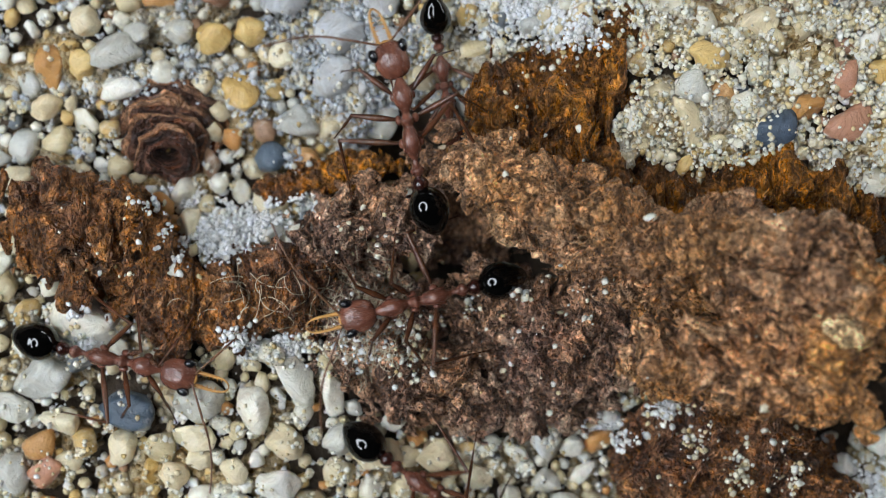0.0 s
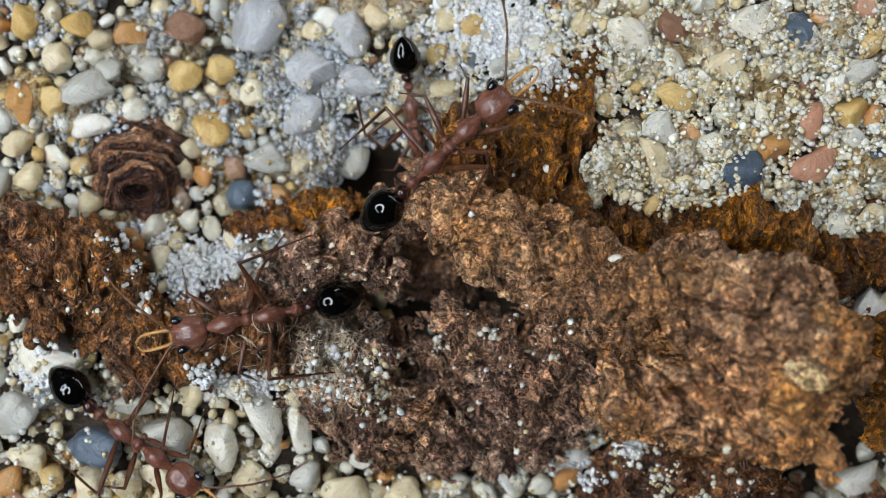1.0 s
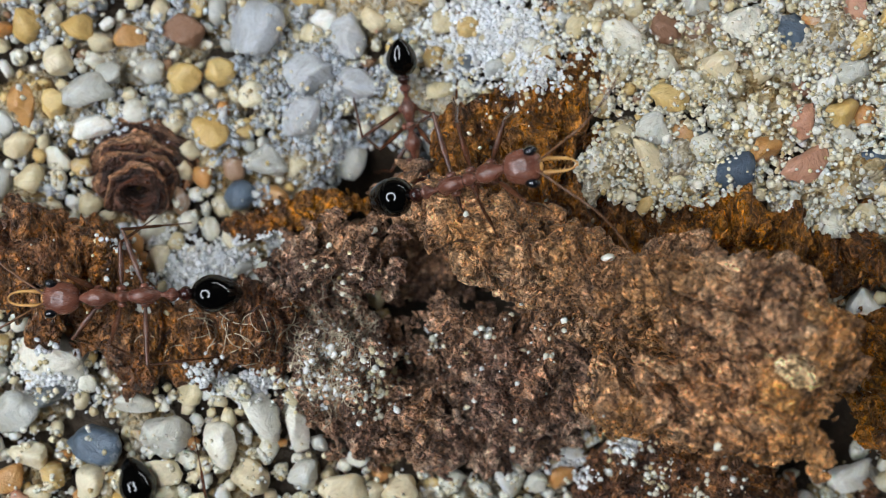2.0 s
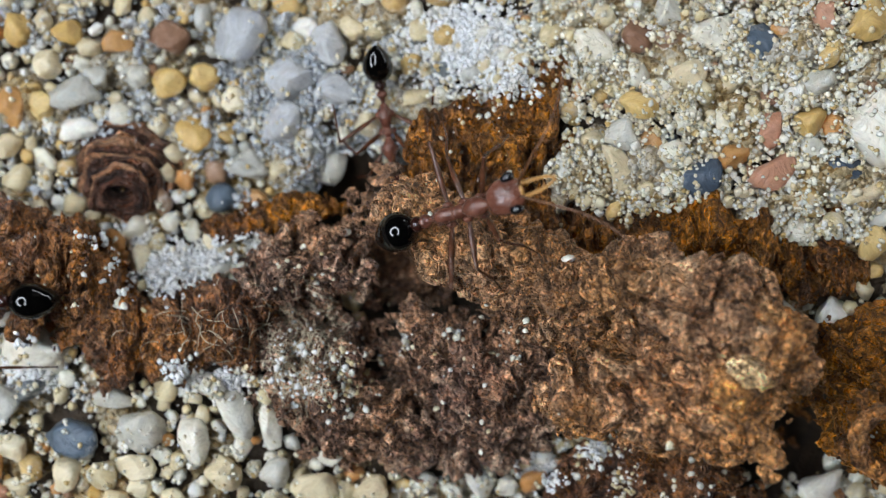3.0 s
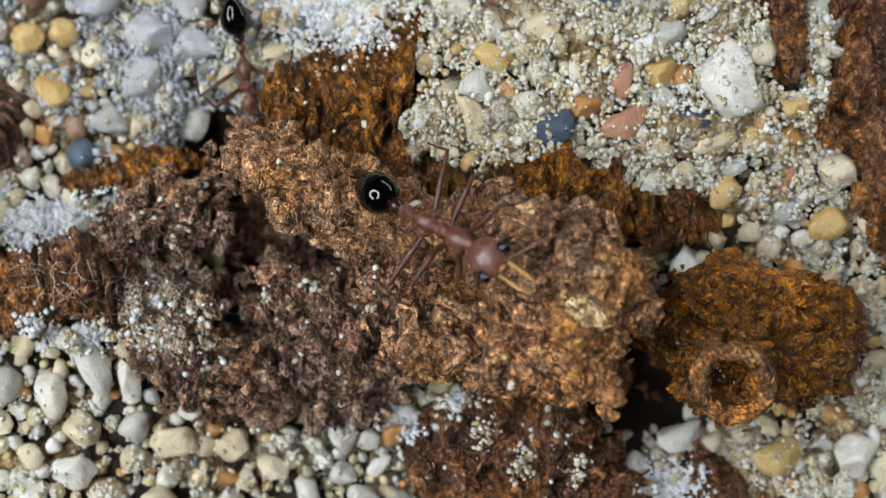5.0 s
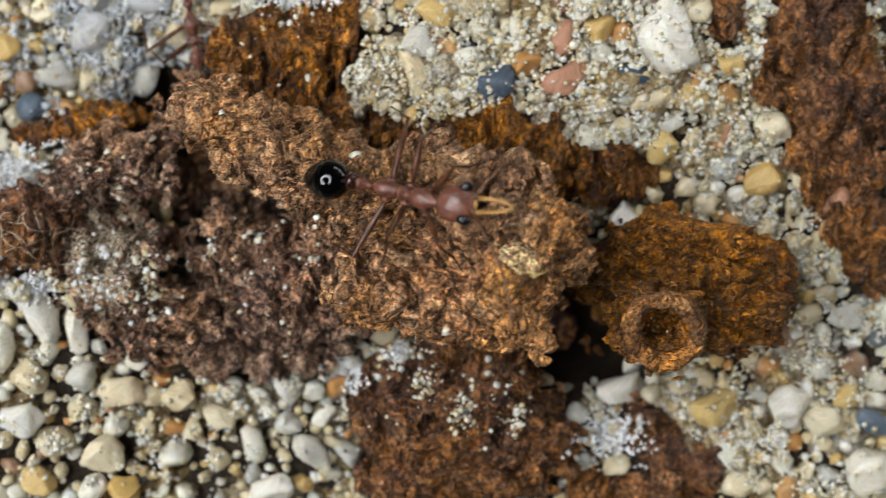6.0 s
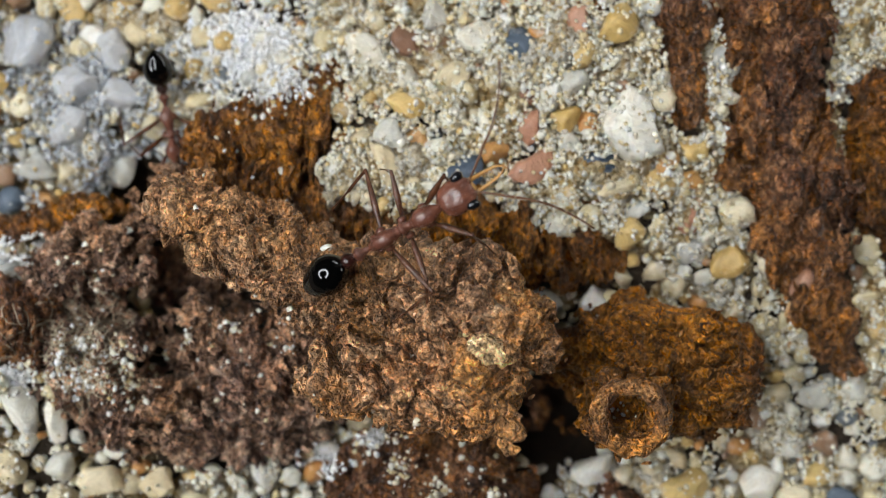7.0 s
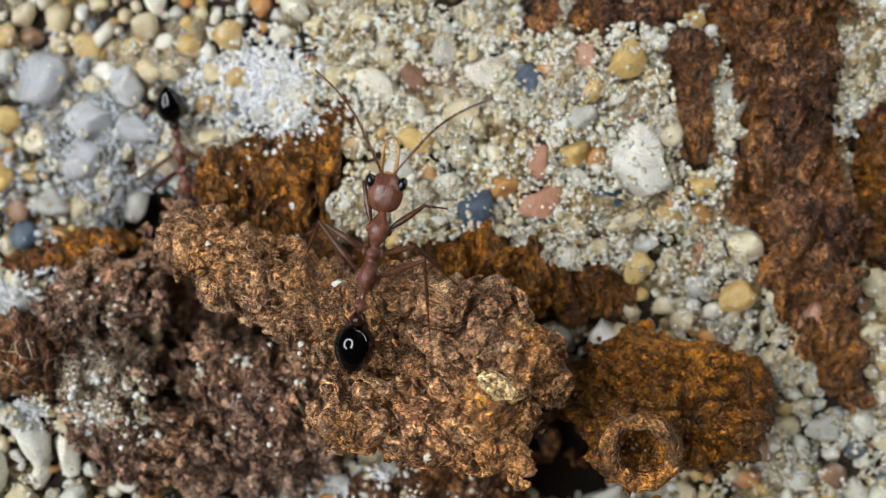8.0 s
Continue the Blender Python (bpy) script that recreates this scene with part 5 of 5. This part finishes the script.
def stride(parts, rows, step=0.1, ground_lift=0.0, feel=(0.0, 0.0), gape=0, tail=-8):
    """Key an ant along rows of seconds, place of the thorax, heading, pitch, bend of head and of gaster. Feet hold still on the
    wood or sand until the body has left them behind, then swing on, the two threes of legs in turn."""
    last = rows[-1][0]
    times = [round(k * step, 3) for k in range(int(round(last / step)) + 1)]
    keys = {k: [] for k in parts}
    feet, swing = {}, {}
    for t in times:
        x, y, z, yaw, pitch, turn_head, turn_gaster = body_at(rows, t)
        m = Matrix.Translation((x, y, z)) @ pose(0, 0, 0, 0, -pitch, yaw) @ Matrix.Translation((0, 0, -2))
        keys["root"].append((t, scaled(m)))
        keys["head"].append((t, pose(NECK[0] * MM, 0, NECK[2] * MM, 0, pitch * 0.35, turn_head)))
        keys["gaster"].append((t, pose(STALK[0] * MM, 0, STALK[2] * MM, 0, tail + 0.6 * max(pitch - 8, 0), turn_gaster)))
        keys["petiole"].append((t, pose(WAIST[0] * MM, 0, WAIST[2] * MM, 0, 0, turn_gaster * 0.3)))
        for side, s in (("left", 1), ("right", -1)):
            wave = 10 * math.sin(t * 5.1 + s) + 6 * math.sin(t * 11.3 + 2 * s)
            keys["antenna_" + side].append((t, pose(2.42 * MM, s * 0.33 * MM, 0.35 * MM, 0, feel[0] + 0.6 * wave, s * (22 + feel[1]) + wave)))
            keys["jaw_" + side].append((t, pose(2.4 * MM, s * 0.44 * MM, -0.1 * MM, 0, 0, s * (gape + 3 * math.sin(t * 1.7)))))
        ahead = body_at(rows, min(t + 0.25, last))
        m2 = Matrix.Translation(ahead[:3]) @ pose(0, 0, 0, 0, -ahead[4], ahead[3]) @ Matrix.Translation((0, 0, -2))
        for i in range(3):
            for s in (1, -1):
                key = (i, s)
                fx, fy = LEG_NEUTRAL[i]
                want = m2 @ Vector((fx, s * fy, 0))
                want.z = min(max(top_at(want.x, want.y) + ground_lift, want.z - 3.0), want.z + 2.0)
                if key not in feet:
                    now = m @ Vector((fx, s * fy, 0))
                    now.z = min(max(top_at(now.x, now.y) + ground_lift, now.z - 3.0), now.z + 2.0)
                    feet[key] = now
                group = (i + (s > 0)) % 2
                busy = any((k[0] + (k[1] > 0)) % 2 != group for k in swing)
                if key in swing:
                    n, start, end = swing[key]
                    n += 1
                    f = min(n / 2, 1.0)
                    feet[key] = start.lerp(end, f) + Vector((0, 0, 1.2 * math.sin(math.pi * f)))
                    swing[key] = (n, start, end)
                    if n >= 2:
                        del swing[key]
                elif (feet[key] - want).length > 1.6 and not busy:
                    swing[key] = (0, feet[key].copy(), want)
                elif (feet[key] - m @ Vector((fx, s * fy, 0))).length > 4.0:
                    swing[key] = (0, feet[key].copy(), want)
                bx, by = LEG_BASE[i]
                one, two = leg_poses(Vector((bx, s * by, 1.5)), m.inverted() @ feet[key], LEG_LONG[i], (0.7, 0.5, 1.1)[i], s)
                keys["leg", i, s].append((t, scaled(one)))
                keys["shin", i, s].append((t, scaled(two)))
    for k, ob in parts.items():
        if k in keys and keys[k]:
            walk(ob, keys[k])


ANTS["prober"]["root"].scale = (0.84,) * 3


def motions():
    stride(ANTS["climber"], [
        (0, -9.4, 6.3, 5.0, 100, 5, 11, 8),
        (0.3, -7.5, 7.8, 5.5, 72, 5, 1, 1),
        (0.5, -6.4, 7.0, 6.0, 60, 5, -4, -3),
        (0.7, -5.5, 7.7, 6.0, 52, 5, -11, -9),
        (1, -4.4, 7.1, 6.0, 44, 5, -4, -3),
        (1.2, -4.3, 6.8, 6.5, 33, 16, -23, -17),
        (1.5, -3.4, 6.0, 7.0, 26, 24, -14, -11),
        (1.7, -3.2, 5.6, 7.0, 17, 28, -18, -13),
        (2.8, -1.7, 3.1, 12.2, 16, 46, -2, -1),
        (3, -0.8, 2.7, 12.4, 14, 46, 6, 5),
        (3.5, 1.6, 2.1, 12.8, -3, 46, -0, -0),
        (4, 4.4, 0.1, 13.8, -17, 46, 5, 3),
        (4.5, 7.1, -1.5, 14.8, -23, 40, -5, -4),
        (4.7, 7.6, -1.8, 14.9, -27, 41, -10, -8),
        (5.8, 9.3, -3.0, 15.3, -30, 37, -1, -1),
        (6, 9.7, -3.1, 15.5, -16, 36, 12, 9),
        (6.2, 9.7, -3.0, 15.7, 1, 30, 27, 20),
        (6.5, 11.6, -1.1, 15.9, 16, 27, 6, 4),
        (7, 11.7, 0.7, 15.8, 29, 16, 3, 3),
        (7.5, 11.1, 1.7, 15.5, 47, 5, 3, 2),
        (8, 9.0, 1.4, 15.5, 76, 5, 6, 5),
    ], feel=(2, 12), tail=-16, gape=-3)
    stride(ANTS["runner"], [
        (0, -9.1, -6.2, 1.2, -167, 9, -1, -1),
        (0.3, -12.2, -4.6, 1.2, -178, 8, 7, 5),
        (0.5, -14.0, -4.2, 1.5, -187, 8, -1, -1),
        (0.7, -15.7, -3.1, 1.5, -186, 8, 2, 1),
        (1, -18.5, -4.7, 1.5, -169, 6, 2, 2),
        (1.2, -20.0, -3.9, 1.5, -176, 6, 3, 2),
        (1.5, -22.1, -2.8, 2.0, -177, 6, -0, -0),
        (1.7, -23.7, -2.6, 3.0, -178, 6, -2, -2),
        (2.8, -35.4, -3.9, 3.5, -179, 3, -2, -1),
        (3, -38.1, -3.8, 3.5, -179, 3, 0, 0),
        (3.5, -42.5, -4.4, 3.5, -180, 3, 0, 0),
        (4.5, -50.9, -4.2, 3.5, -180, 3, 0, 0),
        (8, -49.7, -8.0, 3.5, -181, 3, 0, 0),
    ], feel=(4, 10))
    stride(ANTS["walker"], [
        (0, -30.0, -10.3, 0.2, -12, 1, -4, -3),
        (0.3, -29.0, -10.6, 0.2, -12, 1, 1, 0),
        (0.5, -29.0, -12.3, 0.2, -16, 1, 2, 1),
        (0.7, -28.1, -12.3, 0.2, -29, 1, -11, -8),
        (1, -26.6, -13.6, 0.0, -37, 0, -6, -5),
        (1.2, -26.6, -15.1, 0.0, -36, 0, -15, -11),
        (1.5, -25.7, -16.4, 0.0, -48, 0, -7, -5),
        (1.7, -25.9, -17.5, 0.0, -60, 0, -3, -3),
        (2.2, -23.4, -26.1, -0.5, -71, 0, -1, -1),
        (2.8, -19.6, -34.0, -1.0, -74, 0, -6, -4),
        (4, -13.3, -40.3, -1.0, -74, 0, -6, -4),
        (8, -19.8, -42.3, -1.0, -69, 0, -3, -3),
    ], ground_lift=0.9, feel=(10, 10))
    stride(ANTS["leaver"], [
        (0, -7.9, -20.5, -1.7, -37, -1, -2, -1),
        (0.3, -7.5, -22.3, -1.7, -67, -3, -8, -6),
        (0.5, -7.6, -23.3, -2.0, -75, -2, -6, -4),
        (1, -6.4, -31.2, -2.0, -78, 0, 0, 0),
        (2, -5.8, -37.1, -2.0, -78, 0, 0, 0),
        (4, -0.9, -44.3, -2.0, -77, 0, 0, 0),
        (8, -6.0, -44.5, -2.0, -77, 0, 0, 0),
    ], ground_lift=0.9)
    stride(ANTS["prober"], [
        (0, -6.9, 9.2, -4.4, -82, -18, -2, -2),
        (8, -6.9, 9.2, -4.4, -82, -18, -2, -2),
    ], step=0.5, tail=20)


motions()
